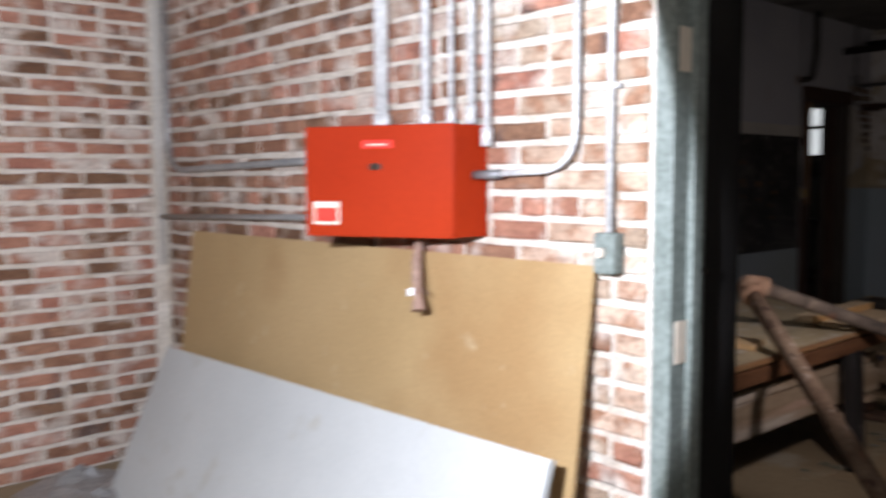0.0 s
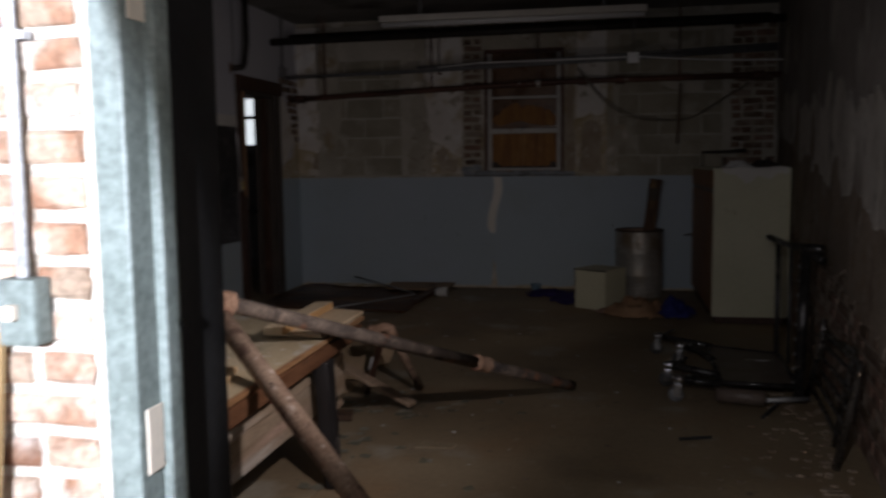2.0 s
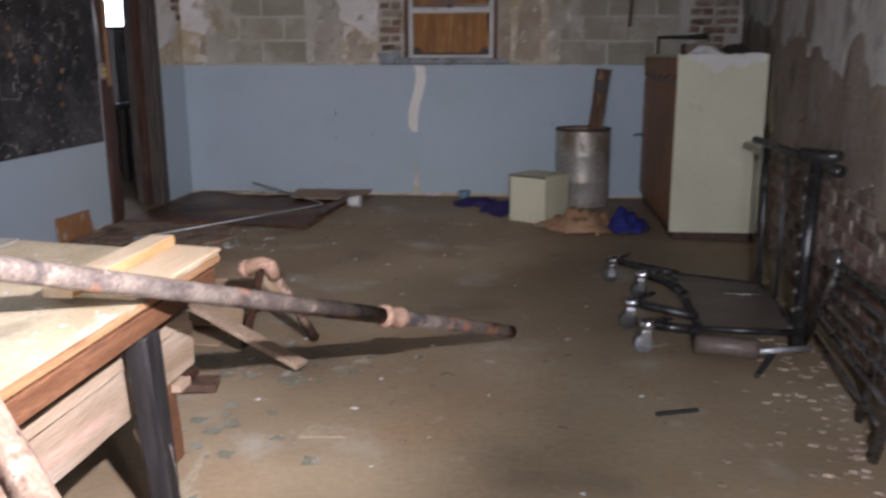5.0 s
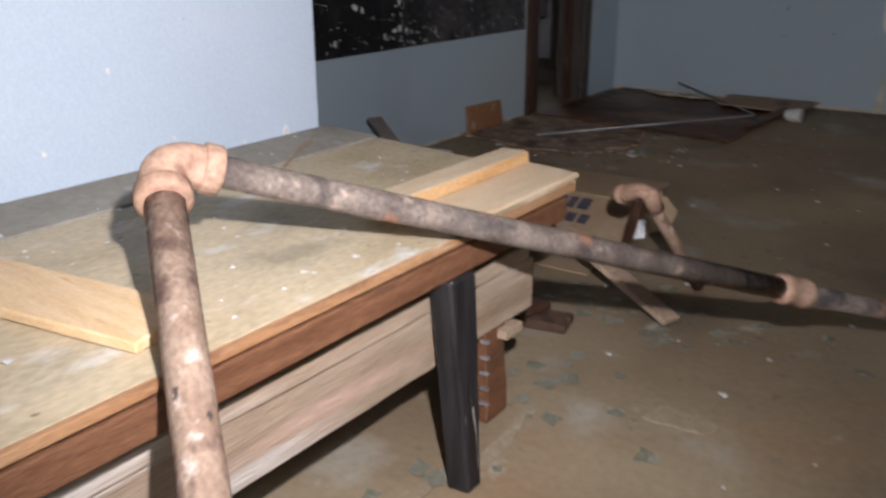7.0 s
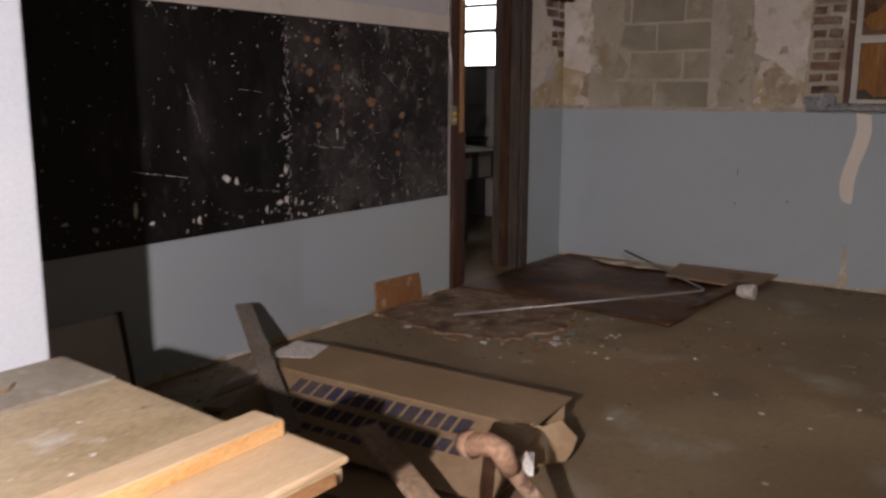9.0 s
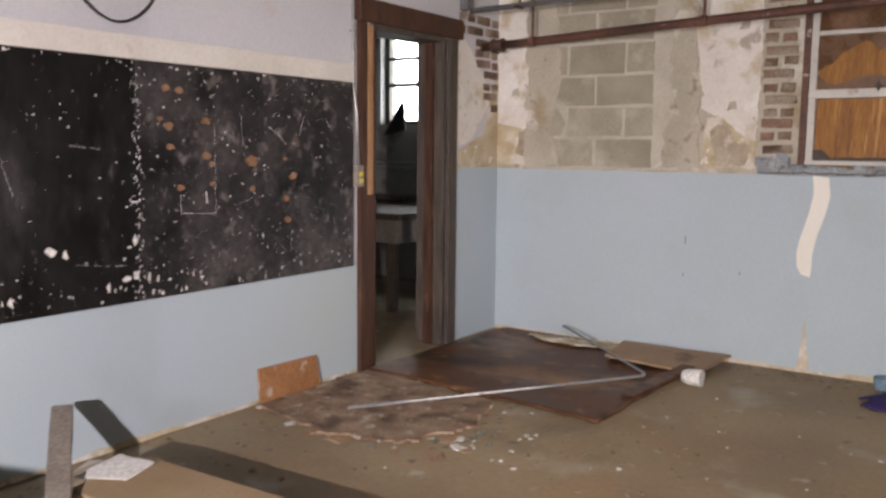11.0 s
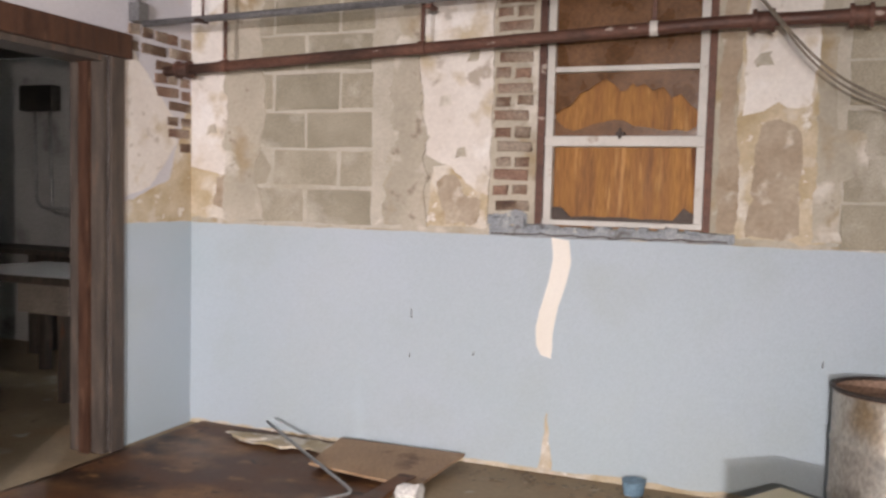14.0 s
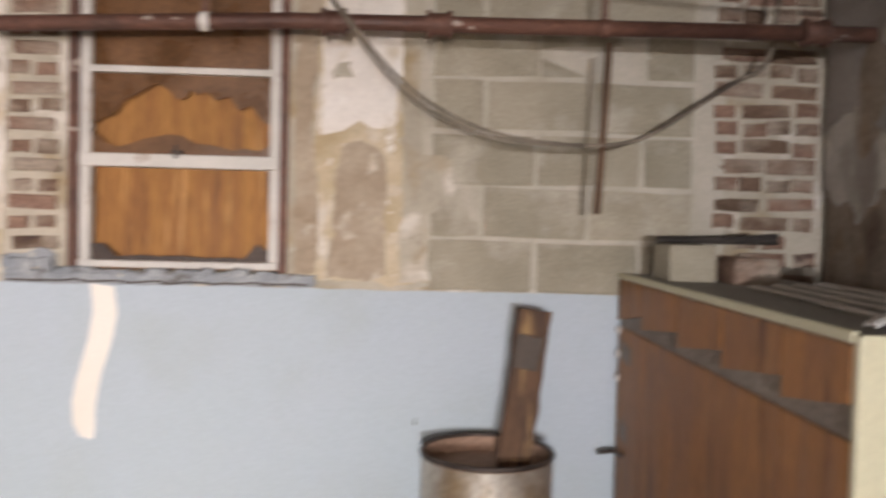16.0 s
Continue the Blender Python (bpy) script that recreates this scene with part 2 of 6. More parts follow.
RUST = surf("rusty_pipe", (0.27, 0.175, 0.118), (0.38, 0.27, 0.19), 14, 0.85, metal=0.1, bump=0.5, fine=90, stain=[((0.17, 0.105, 0.075), 16, 0.54, 0.64), ((0.58, 0.46, 0.37), 22, 0.60, 0.68), ((0.09, 0.065, 0.055), 30, 0.66, 0.72)], spec=0.3)
SCALE = surf("dark_scaled_pipe", (0.105, 0.082, 0.068), (0.20, 0.158, 0.125), 16, 0.8, metal=0.15, bump=0.4, fine=90, stain=[((0.34, 0.26, 0.20), 20, 0.62, 0.72), ((0.30, 0.15, 0.09), 7, 0.58, 0.66), ((0.05, 0.042, 0.038), 9, 0.56, 0.66)], spec=0.3)
RUSTFIT = surf("rusty_fitting", (0.33, 0.20, 0.13), (0.44, 0.29, 0.20), 10, 0.85, metal=0.1, bump=0.4, stain=[((0.26, 0.13, 0.09), 8, 0.58, 0.68)], spec=0.3)
BROWNPIPE = surf("brown_painted_pipe", (0.075, 0.035, 0.026), (0.155, 0.075, 0.052), 5, 0.6, metal=0.1, bump=0.45, stretch=(0.5, 1, 1), stain=[((0.05, 0.032, 0.026), 3, 0.54, 0.66), ((0.42, 0.36, 0.31), 17, 0.67, 0.71)])
BLACKPIPE = surf("black_iron_pipe", (0.02, 0.018, 0.016), (0.05, 0.042, 0.036), 6, 0.6, metal=0.3, bump=0.3)
GALV = surf("galvanised_conduit", (0.60, 0.60, 0.59), (0.70, 0.70, 0.69), 9, 0.45, metal=0.1, bump=0.1)
GREYCOND = surf("grey_conduit", (0.16, 0.16, 0.165), (0.24, 0.24, 0.245), 6, 0.5, metal=0.4, bump=0.1)
CABLE = surf("dusty_cable", (0.13, 0.11, 0.085), (0.22, 0.185, 0.145), 12, 0.75, bump=0.1)
REDMETAL = surf("red_enamel", (0.31, 0.024, 0.005), (0.36, 0.030, 0.006), 2, 0.6, bump=0.04, grain=0.05, spec=0.1, stain=[((0.28, 0.021, 0.005), 1.5, 0.5, 0.7)])
REDLABEL = surf("bright_red_label", (0.75, 0.04, 0.03), (0.78, 0.06, 0.04), 5, 0.4, bump=0.02, grain=0.03)
PALELABEL = surf("pale_label", (0.72, 0.62, 0.50), (0.76, 0.68, 0.56), 5, 0.5, bump=0.02, grain=0.05)
STEELDARK = surf("dark_steel", (0.05, 0.05, 0.05), (0.09, 0.09, 0.09), 6, 0.45, metal=0.7, bump=0.1)
BLACKGLOSS = surf("black_gloss_paint", (0.012, 0.011, 0.011), (0.028, 0.025, 0.023), 8, 0.28, bump=0.06, spec=0.5, stain=[((0.12, 0.10, 0.08), 18, 0.66, 0.74)])
GRILLEMETAL = surf("tarnished_chrome_tube", (0.17, 0.165, 0.16), (0.27, 0.26, 0.25), 12, 0.28, metal=0.9, bump=0.06, stain=[((0.09, 0.065, 0.045), 16, 0.60, 0.70)])
CHROME = surf("worn_chrome", (0.55, 0.55, 0.56), (0.66, 0.66, 0.67), 8, 0.2, metal=1.0, bump=0.04)
GREENFRAME = surf("grey_green_steel_paint", (0.19, 0.225, 0.205), (0.25, 0.285, 0.265), 3, 0.5, bump=0.15, stain=[((0.48, 0.48, 0.44), 9, 0.67, 0.72)])
HARDBOARD = surf("tan_hardboard", (0.42, 0.285, 0.135), (0.49, 0.34, 0.17), 1.3, 0.6, bump=0.08, fine=120, grain=0.08, stain=[((0.38, 0.235, 0.105), 1.1, 0.50, 0.62), ((0.56, 0.44, 0.28), 8, 0.66, 0.78)])
WHITEBD = surf("white_laminate", (0.53, 0.545, 0.53), (0.60, 0.61, 0.59), 2, 0.45, bump=0.04, grain=0.03, stain=[((0.47, 0.45, 0.385), 5, 0.62, 0.76)])
RAG = surf("brown_rag", (0.28, 0.17, 0.13), (0.40, 0.27, 0.21), 12, 0.9, bump=0.4)
WINPAINT = surf("worn_window_paint", (0.50, 0.49, 0.46), (0.60, 0.585, 0.55), 6, 0.6, grain=0.06, bump=0.15, stain=[((0.34, 0.27, 0.22), 9, 0.62, 0.7)])
ORANGEPLY = surf("orange_plywood", (0.25, 0.11, 0.028), (0.35, 0.17, 0.05), 3, 0.7, bump=0.2, fine=22, grain=0.3, stretch=(7, 7, 0.6), stain=[((0.13, 0.05, 0.018), 2.6, 0.56, 0.70), ((0.46, 0.25, 0.09), 4, 0.60, 0.70)])
DIRTYGLASS = surf("dirty_brown_glass", (0.10, 0.05, 0.022), (0.16, 0.08, 0.035), 6, 0.3, bump=0.1)
SILLM = surf("blue_grey_sill", (0.24, 0.265, 0.29), (0.34, 0.36, 0.375), 9, 0.88, bump=0.8, stain=[((0.10, 0.085, 0.075), 8, 0.53, 0.62), ((0.50, 0.48, 0.44), 11, 0.62, 0.68)])
DRIP = surf("white_paint_run", (0.74, 0.71, 0.64), (0.78, 0.75, 0.69), 5, 0.5, bump=0.1, grain=0.03)
BROWNPANEL = surf("wet_brown_hardboard", (0.062, 0.026, 0.012), (0.125, 0.055, 0.023), 1.7, 0.5, bump=0.25, fine=60, stain=[((0.27, 0.145, 0.058), 1.3, 0.50, 0.66), ((0.035, 0.017, 0.010), 1.9, 0.54, 0.66), ((0.24, 0.125, 0.05), 6, 0.60, 0.70), ((0.03, 0.014, 0.008), 9, 0.63, 0.70)], stretch=(1, 1.4, 1))
PLYBIT = surf("tan_plywood", (0.30, 0.19, 0.11), (0.38, 0.26, 0.16), 4, 0.7, bump=0.2, stain=[((0.16, 0.09, 0.05), 5, 0.62, 0.72)])
SQWOOD = surf("orange_brown_panel", (0.26, 0.12, 0.05), (0.34, 0.17, 0.075), 5, 0.6, bump=0.15, stain=[((0.46, 0.40, 0.33), 9, 0.60, 0.68)])
MATM = surf("crumbled_dirt_board", (0.20, 0.125, 0.08), (0.33, 0.24, 0.165), 9, 0.9, bump=0.5, stain=[((0.12, 0.075, 0.05), 6, 0.52, 0.64), ((0.42, 0.36, 0.29), 14, 0.60, 0.68)])
CARD = surf("brown_cardboard", (0.33, 0.23, 0.13), (0.40, 0.29, 0.18), 3, 0.85, bump=0.1, fine=60, grain=0.08, stain=[((0.24, 0.15, 0.08), 4, 0.62, 0.75)])
INK = surf("blue_print", (0.045, 0.045, 0.085), (0.12, 0.095, 0.09), 9, 0.8, bump=0.05)
PAPER = surf("white_paper", (0.66, 0.65, 0.62), (0.74, 0.73, 0.70), 6, 0.85, bump=0.2)
LATH = surf("old_lath", (0.30, 0.21, 0.14), (0.42, 0.31, 0.21), 5, 0.8, bump=0.3, stain=[((0.18, 0.11, 0.07), 5, 0.6, 0.7)])
GREYROD = surf("dull_metal_rod", (0.36, 0.36, 0.36), (0.46, 0.46, 0.45), 9, 0.45, metal=0.6, bump=0.1)
CREAM = surf("cream_paint", (0.54, 0.52, 0.36), (0.60, 0.57, 0.41), 2.2, 0.5, bump=0.08, grain=0.05, stain=[((0.42, 0.36, 0.22), 5, 0.66, 0.76)])
ORANGEWOOD = surf("orange_brown_veneer", (0.235, 0.098, 0.030), (0.35, 0.16, 0.052), 3, 0.5, bump=0.2, fine=30, grain=0.25, stretch=(5, 5, 0.8), stain=[((0.10, 0.04, 0.016), 2.4, 0.55, 0.68), ((0.36, 0.19, 0.08), 5, 0.63, 0.72)])
GREYWORN = surf("bare_grey_wood", (0.20, 0.17, 0.145), (0.27, 0.235, 0.20), 6, 0.8, bump=0.3)
GREYTOP = surf("grey_laminate_top", (0.20, 0.19, 0.165), (0.26, 0.25, 0.22), 4, 0.6, bump=0.1, stain=[((0.40, 0.37, 0.32), 8, 0.64, 0.72)])
DRUMM = surf("stained_galvanised_steel", (0.36, 0.335, 0.29), (0.50, 0.475, 0.43), 3.5, 0.52, metal=0.55, bump=0.12, stain=[((0.22, 0.145, 0.065), 2.6, 0.50, 0.64), ((0.12, 0.085, 0.05), 5, 0.60, 0.70)], stretch=(1, 1, 0.6))
DRUMRIM = surf("dark_rim_steel", (0.05, 0.04, 0.035), (0.09, 0.07, 0.06), 6, 0.6, metal=0.5)
DUST = surf("brown_dust", (0.26, 0.17, 0.12), (0.34, 0.23, 0.17), 5, 0.95, bump=0.3)
STICKW = surf("dark_rough_timber", (0.055, 0.030, 0.018), (0.12, 0.068, 0.04), 4, 0.8, bump=0.5, fine=35, stretch=(6, 6, 0.6), stain=[((0.28, 0.18, 0.085), 3.2, 0.60, 0.70)])
PURPLE = surf("purple_cloth", (0.022, 0.014, 0.085), (0.045, 0.028, 0.14), 8, 0.9, bump=0.3)
BLUECL = surf("blue_plastic", (0.025, 0.030, 0.16), (0.04, 0.045, 0.23), 8, 0.5, bump=0.2)
ORANGECL = surf("tan_cloth", (0.34, 0.19, 0.10), (0.42, 0.26, 0.15), 8, 0.95, bump=0.4)
LIGHTBLUE = surf("light_blue_plastic", (0.13, 0.22, 0.30), (0.18, 0.28, 0.36), 8, 0.5, bump=0.1)
TYRE = surf("dark_castor_rubber", (0.035, 0.032, 0.03), (0.07, 0.065, 0.06), 8, 0.6)
CARTPAINT = surf("dark_brown_cart_deck", (0.09, 0.065, 0.05), (0.13, 0.10, 0.08), 5, 0.45, bump=0.1, stain=[((0.2, 0.16, 0.13), 6, 0.64, 0.72)])
WHITEPLASTIC = surf("white_plastic", (0.76, 0.76, 0.76), (0.8, 0.8, 0.8), 5, 0.4, bump=0.02, grain=0.02)
YELLOW = surf("yellow_plastic", (0.55, 0.42, 0.06), (0.6, 0.48, 0.1), 5, 0.5)
GLUE = surf("brown_glue_spot", (0.19, 0.10, 0.05), (0.27, 0.16, 0.095), 12, 0.8, bump=0.3)
CHIP = surf("white_chip", (0.62, 0.60, 0.57), (0.72, 0.70, 0.67), 12, 0.8, bump=0.2)
RUBBLE = surf("pale_rubble", (0.19, 0.145, 0.098), (0.28, 0.225, 0.16), 9, 0.95, bump=0.6, rnd=0.3)
SHARD = surf("grey_green_glass_shard", (0.20, 0.19, 0.14), (0.27, 0.255, 0.19), 9, 0.25, bump=0.02, spec=0.6)
FARGREY = surf("far_grey_paint", (0.36, 0.355, 0.345), (0.46, 0.45, 0.44), 2, 0.8, bump=0.2, stain=[((0.14, 0.12, 0.11), 2.2, 0.58, 0.7)])
# near-black that stands in for the unlit depth of the doorway reveal
REVEALSHADE = surf("reveal_shade_black", (0.008, 0.007, 0.007), (0.016, 0.014, 0.013), 6, 0.8, bump=0.2)
DAY = glow("daylight_backdrop", (0.92, 0.97, 1.0), 28)

# ---- building helpers ----


def link_mesh(name, bm, material, smooth=False):
    me = bpy.data.meshes.new(name)
    bmesh.ops.recalc_face_normals(bm, faces=bm.faces)
    bm.to_mesh(me)
    bm.free()
    me.materials.append(material)
    if smooth:
        for p in me.polygons:
            p.use_smooth = True
    return new(name, me)


def part(name, bm, material, parent, label="", smooth=False):
    ob = link_mesh(name, bm, material, smooth)
    ob.parent = parent
    if label:
        ob["label"] = label
    return ob


def thing(name, label, category, group="", at=(0, 0, 0)):
    ob = new(name)
    ob.location = at
    ob.empty_display_size = 0.1
    return tagged(ob, label, category, group)


def B(*boxes, bevel=0.0, jitter=0.0, m=None):
    """A bmesh of boxes (x0, x1, y0, y1, z0, z1)."""
    bm = bmesh.new()
    for x0, x1, y0, y1, z0, z1 in boxes:
        r = bmesh.ops.create_cube(bm, size=1)
        for v in r["verts"]:
            v.co = Vector(((x0 + x1) / 2 + v.co.x * (x1 - x0), (y0 + y1) / 2 + v.co.y * (y1 - y0), (z0 + z1) / 2 + v.co.z * (z1 - z0)))
    if bevel:
        bmesh.ops.bevel(bm, geom=bm.edges[:], offset=bevel, segments=2, affect='EDGES', profile=0.6)
    if jitter:
        for v in bm.verts:
            v.co += Vector([random.uniform(-jitter, jitter) for _ in range(3)])
    if m is not None:
        bm.transform(m)
    return bm


def plank(a, b, width, thick, up=(0, 0, 1), bevel=0.003, cuts=6, warp=0.004, taper=1.0):
    """A board from a to b with slightly uneven edges."""
    a, b = Vector(a), Vector(b)
    d = (b - a).normalized()
    s = d.cross(Vector(up)).normalized()
    u = s.cross(d)
    bm = bmesh.new()
    rows = []
    for i in range(cuts + 1):
        f = i / cuts
        k = 1 + (taper - 1) * f
        c = a + (b - a) * f
        row = []
        for sx, sz in ((-1, -1), (1, -1), (1, 1), (-1, 1)):
            j = random.uniform(-warp, warp)
            row.append(bm.verts.new(c + s * (sx * width * k / 2 + j) + u * (sz * thick / 2 + j * 0.4)))
        rows.append(row)
    for p, q in zip(rows, rows[1:]):
        for i in range(4):
            bm.faces.new((p[i], p[(i + 1) % 4], q[(i + 1) % 4], q[i]))
    bm.faces.new(rows[0])
    bm.faces.new(rows[-1][::-1])
    if bevel:
        bmesh.ops.bevel(bm, geom=[e for e in bm.edges], offset=bevel, segments=1, affect='EDGES')
    return bm


def tube(points, radius, sides=14, bm=None, caps=True, wob=0.0):
    """A round bar along points; radius: a number, or one for each point."""
    bm = bm or bmesh.new()
    pts = [Vector(p) for p in points]
    rad = radius if isinstance(radius, (list, tuple)) else [radius] * len(pts)
    rings = []
    side = None
    for i, p in enumerate(pts):
        d = (pts[min(i + 1, len(pts) - 1)] - pts[max(i - 1, 0)]).normalized()
        if side is None:
            side = d.orthogonal().normalized()
        side = (side - d * side.dot(d)).normalized()
        up = d.cross(side)
        rings.append([bm.verts.new(p + (side * math.cos(2 * math.pi * k / sides) + up * math.sin(2 * math.pi * k / sides)) * (rad[i] + random.uniform(-wob, wob))) for k in range(sides)])
    for a, b in zip(rings, rings[1:]):
        for k in range(sides):
            bm.faces.new((a[k], a[(k + 1) % sides], b[(k + 1) % sides], b[k]))
    if caps:
        bm.faces.new(rings[0][::-1])
        bm.faces.new(rings[-1])
    return bm


def bend(a, c, b, r, n=6):
    """Points from a to b round the corner c with a bend of radius r."""
    a, c, b = Vector(a), Vector(c), Vector(b)
    p, q = c + (a - c).normalized() * r, c + (b - c).normalized() * r
    return [a] + [p * (1 - f) ** 2 + c * 2 * f * (1 - f) + q * f * f for f in [i / n for i in range(n + 1)]] + [b]


def sag(a, b, drop, n=16):
    a, b = Vector(a), Vector(b)
    return [a.lerp(b, i / n) - Vector((0, 0, drop * 4 * (i / n) * (1 - i / n))) for i in range(n + 1)]


def sheet(outline, origin, u, v, thick, jag=0.0, step=0.03, seed=0):
    """A thin slab: an outline of (u, v) points on a plane, its edges made ragged; it stands off along u x v."""
    u, v = Vector(u), Vector(v)
    nrm = u.cross(v).normalized()
    pts = []
    for (a, b), (c, d) in zip(outline, outline[1:] + outline[:1]):
        n = max(1, int(math.hypot(c - a, d - b) / step)) if jag else 1
        for i in range(n):
            f = i / n
            p = Vector((a + (c - a) * f, b + (d - b) * f, 0))
            if jag and i:
                q = noise.noise_vector(Vector((p.x * 9 + seed * 7.3, p.y * 9, seed))) + 0.6 * noise.noise_vector(Vector((p.x * 31, p.y * 31 + seed, 3)))
                p += Vector((q.x, q.y, 0)) * jag
            pts.append(Vector(origin) + u * p.x + v * p.y)
    bm = bmesh.new()
    top = [bm.verts.new(p + nrm * thick) for p in pts]
    low = [bm.verts.new(p) for p in pts]
    bm.faces.new(top)
    bm.faces.new(low[::-1])
    for i in range(len(pts)):
        j = (i + 1) % len(pts)
        bm.faces.new((low[i], low[j], top[j], top[i]))
    return bm


def cloth(cx, cy, rx, ry, h, seed, n=18, z=0.0):
    """A crumpled heap of cloth on the floor."""
    bm = bmesh.new()
    g = {}
    for i in range(n + 1):
        for j in range(n + 1):
            x, y = i / n * 2 - 1, j / n * 2 - 1
            r = math.hypot(x, y)
            k = noise.noise(Vector((x * 2.1 + seed, y * 2.1, seed))) * 0.5 + abs(noise.noise(Vector((x * 4.5, y * 4.5 + seed, 1)))) * 0.6
            e = 1 + 0.25 * noise.noise(Vector((math.atan2(y, x) * 1.5, seed, 0)))
            if r < e * 1.02:
                g[i, j] = bm.verts.new((cx + x * rx, cy + y * ry, z + 0.006 + max(0, (1 - (r / e) ** 2)) * h * (0.45 + k)))
    for i in range(n):
        for j in range(n):
            q = [g.get(k) for k in ((i, j), (i + 1, j), (i + 1, j + 1), (i, j + 1))]
            if all(q):
                bm.faces.new(q)
    r = bmesh.ops.extrude_face_region(bm, geom=bm.faces[:])
    for v in r["geom"]:
        if isinstance(v, bmesh.types.BMVert):
            v.co.z = max(z + 0.002, v.co.z - 0.006)
    return bm


def write_text(name, body, size, material, parent, m):
    cu = bpy.data.curves.new(name, "FONT")
    cu.body, cu.size, cu.extrude, cu.align_x, cu.align_y = body, size, 0.001, 'CENTER', 'CENTER'
    cu.materials.append(material)
    ob = new(name, cu)
    ob.matrix_world = m
    ob.parent = parent
    return ob

# ---- plan ----
WA, WB = 1.884, 2.17            # faces of the wall between the brick room and the classroom
AX, AR, AY = -2.735, 1.95, -1.9  # brick room: side walls and rear wall
LX, BY = -2.595, 9.535           # classroom: chalkboard wall and window wall
PX, PY = -1.32, 4.5             # projecting pier beside the table
TOP = 2.80
DADO = 1.168


def right_x(y):
    return 1.76 + (y - 4.3) * 0.105


def struct(name, bm, material, label):
    return tagged(link_mesh(name, bm, material), label, "setting", kind="structure")


# floor: one sheet, gently uneven
bm = bmesh.new()
bmesh.ops.create_grid(bm, x_segments=110, y_segments=150, size=1)
for v in bm.verts:
    v.co.x, v.co.y = -2.6 + v.co.x * 4.9, 5.0 + v.co.y * 7.2
    v.co.z = 0.004 * noise.noise(v.co * 1.3) - 0.004
floor = struct("floor", bm, FLOORM, "brown stained bare concrete floor with dust and debris")
struct("ceiling_brick_room", B((AX - 0.25, AR + 0.25, AY - 0.25, WB, TOP, TOP + 0.2)), CEIL, "dark grimy ceiling over the brick room")
struct("ceiling_classroom", B((LX - 0.2, 2.6, WB + 0.002, BY + 0.4, TOP, TOP + 0.2)), CEIL, "dark grimy basement ceiling")
struct("ceiling_far_room", B((-7.4, LX - 0.202, 6.0, 11.4, TOP, TOP + 0.2)), CEIL, "dark ceiling of the far room")

for k, pts in enumerate(([(-0.46, 4.38), (-0.43, 4.36), (-0.40, 4.12), (-0.46, 3.86), (-0.48, 3.70), (-0.53, 3.69), (-0.50, 3.85), (-0.44, 4.12)], [(-0.18, 4.50), (-0.02, 4.51), (0.0, 4.57), (-0.06, 4.60), (-0.17, 4.58)], [(0.26, 3.9), (0.34, 3.88), (0.38, 3.95), (0.29, 3.97)])):
    part("dust_scuff", sheet(pts, (0, 0, -0.004), (1, 0, 0), (0, 1, 0), 0.005, 0.02, 0.02, seed=60 + k), SCUFF, floor, "pale scuffed dust on the concrete")
# wall between the rooms: steel framed doorway from x=0 to x=1.2
OL, OR, OH = 0.0, 1.2, 2.15
wall_mid = struct("wall_between_rooms", B((AX - 0.25, OL - 0.005, WA + 0.012, WB, 0, TOP), (OR + 0.005, AR + 0.25, WA + 0.012, WB, 0, TOP), (OL - 0.005, OR + 0.005, WA + 0.012, WB, OH, TOP)), MORTAR, "brick wall with pale lime mortar joints")
wall_left_a = struct("wall_brick_room_side", B((AX - 0.25, AX - 0.012, AY, WA + 0.012, 0, TOP)), MORTAR, "old brick side wall with pale mortar")
struct("wall_brick_room_rear", B((AX - 0.25, AR + 0.25, AY - 0.25, AY, 0, TOP)), MORTAR, "plain rear wall of the brick room")
struct("wall_brick_room_right", B((AR, AR + 0.25, AY, WA + 0.012, 0, TOP)), MORTAR, "plain side wall of the brick room")
# classroom side of that wall
struct("wall_classroom_front", B((LX, OL - 0.005, WB + 0.001, WB + 0.012, 0, TOP), (OR + 0.005, 1.75, WB + 0.001, WB + 0.012, 0, TOP)), PIERBLUE, "painted plaster on the doorway wall")

# steel door frame with stops and hinges
door_frame = tagged(link_mesh("door_frame_1", B(
    (OL - 0.03, OL + 0.02, WA - 0.02, WA + 0.045, 0, OH), (OL, OL + 0.035, WA + 0.045, WA + 0.085, 0, OH), (OL, OL + 0.02, WA + 0.085, WA + 0.118, 0, OH),
    (OR - 0.02, OR + 0.03, WA - 0.02, WA + 0.045, 0, OH), (OR - 0.035, OR, WA + 0.045, WA + 0.085, 0, OH), (OR - 0.02, OR, WA + 0.085, WA + 0.118, 0, OH),
    (OL + 0.036, OR - 0.036, WA - 0.02, WA + 0.118, OH - 0.05, OH), bevel=0.005), GREENFRAME), "grey-green painted steel door frame, worn and doorless", "door frame", kind="structure")
for z in (0.91, 1.575, 0.25):
    part("hinge", B((OL + 0.0205, OL + 0.024, WA - 0.002, WA + 0.042, z - 0.05, z + 0.05), bevel=0.0015), PALELABEL, door_frame, "pale paint-smeared hinge leaf")
part("strike_bolt", tube([(OL + 0.02, WA + 0.10, 1.07), (OL + 0.034, WA + 0.10, 1.07)], 0.008, 10), CHROME, door_frame)

# added panels behind the steel frame: the reveal's shade put in as black colour
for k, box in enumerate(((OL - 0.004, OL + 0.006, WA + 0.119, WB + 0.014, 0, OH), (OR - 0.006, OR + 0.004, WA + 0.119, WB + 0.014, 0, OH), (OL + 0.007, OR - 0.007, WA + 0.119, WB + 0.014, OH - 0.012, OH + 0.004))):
    struct("reveal_lining", B(box), REVEALSHADE, "near-black panel painted as the shade in the doorway reveal")

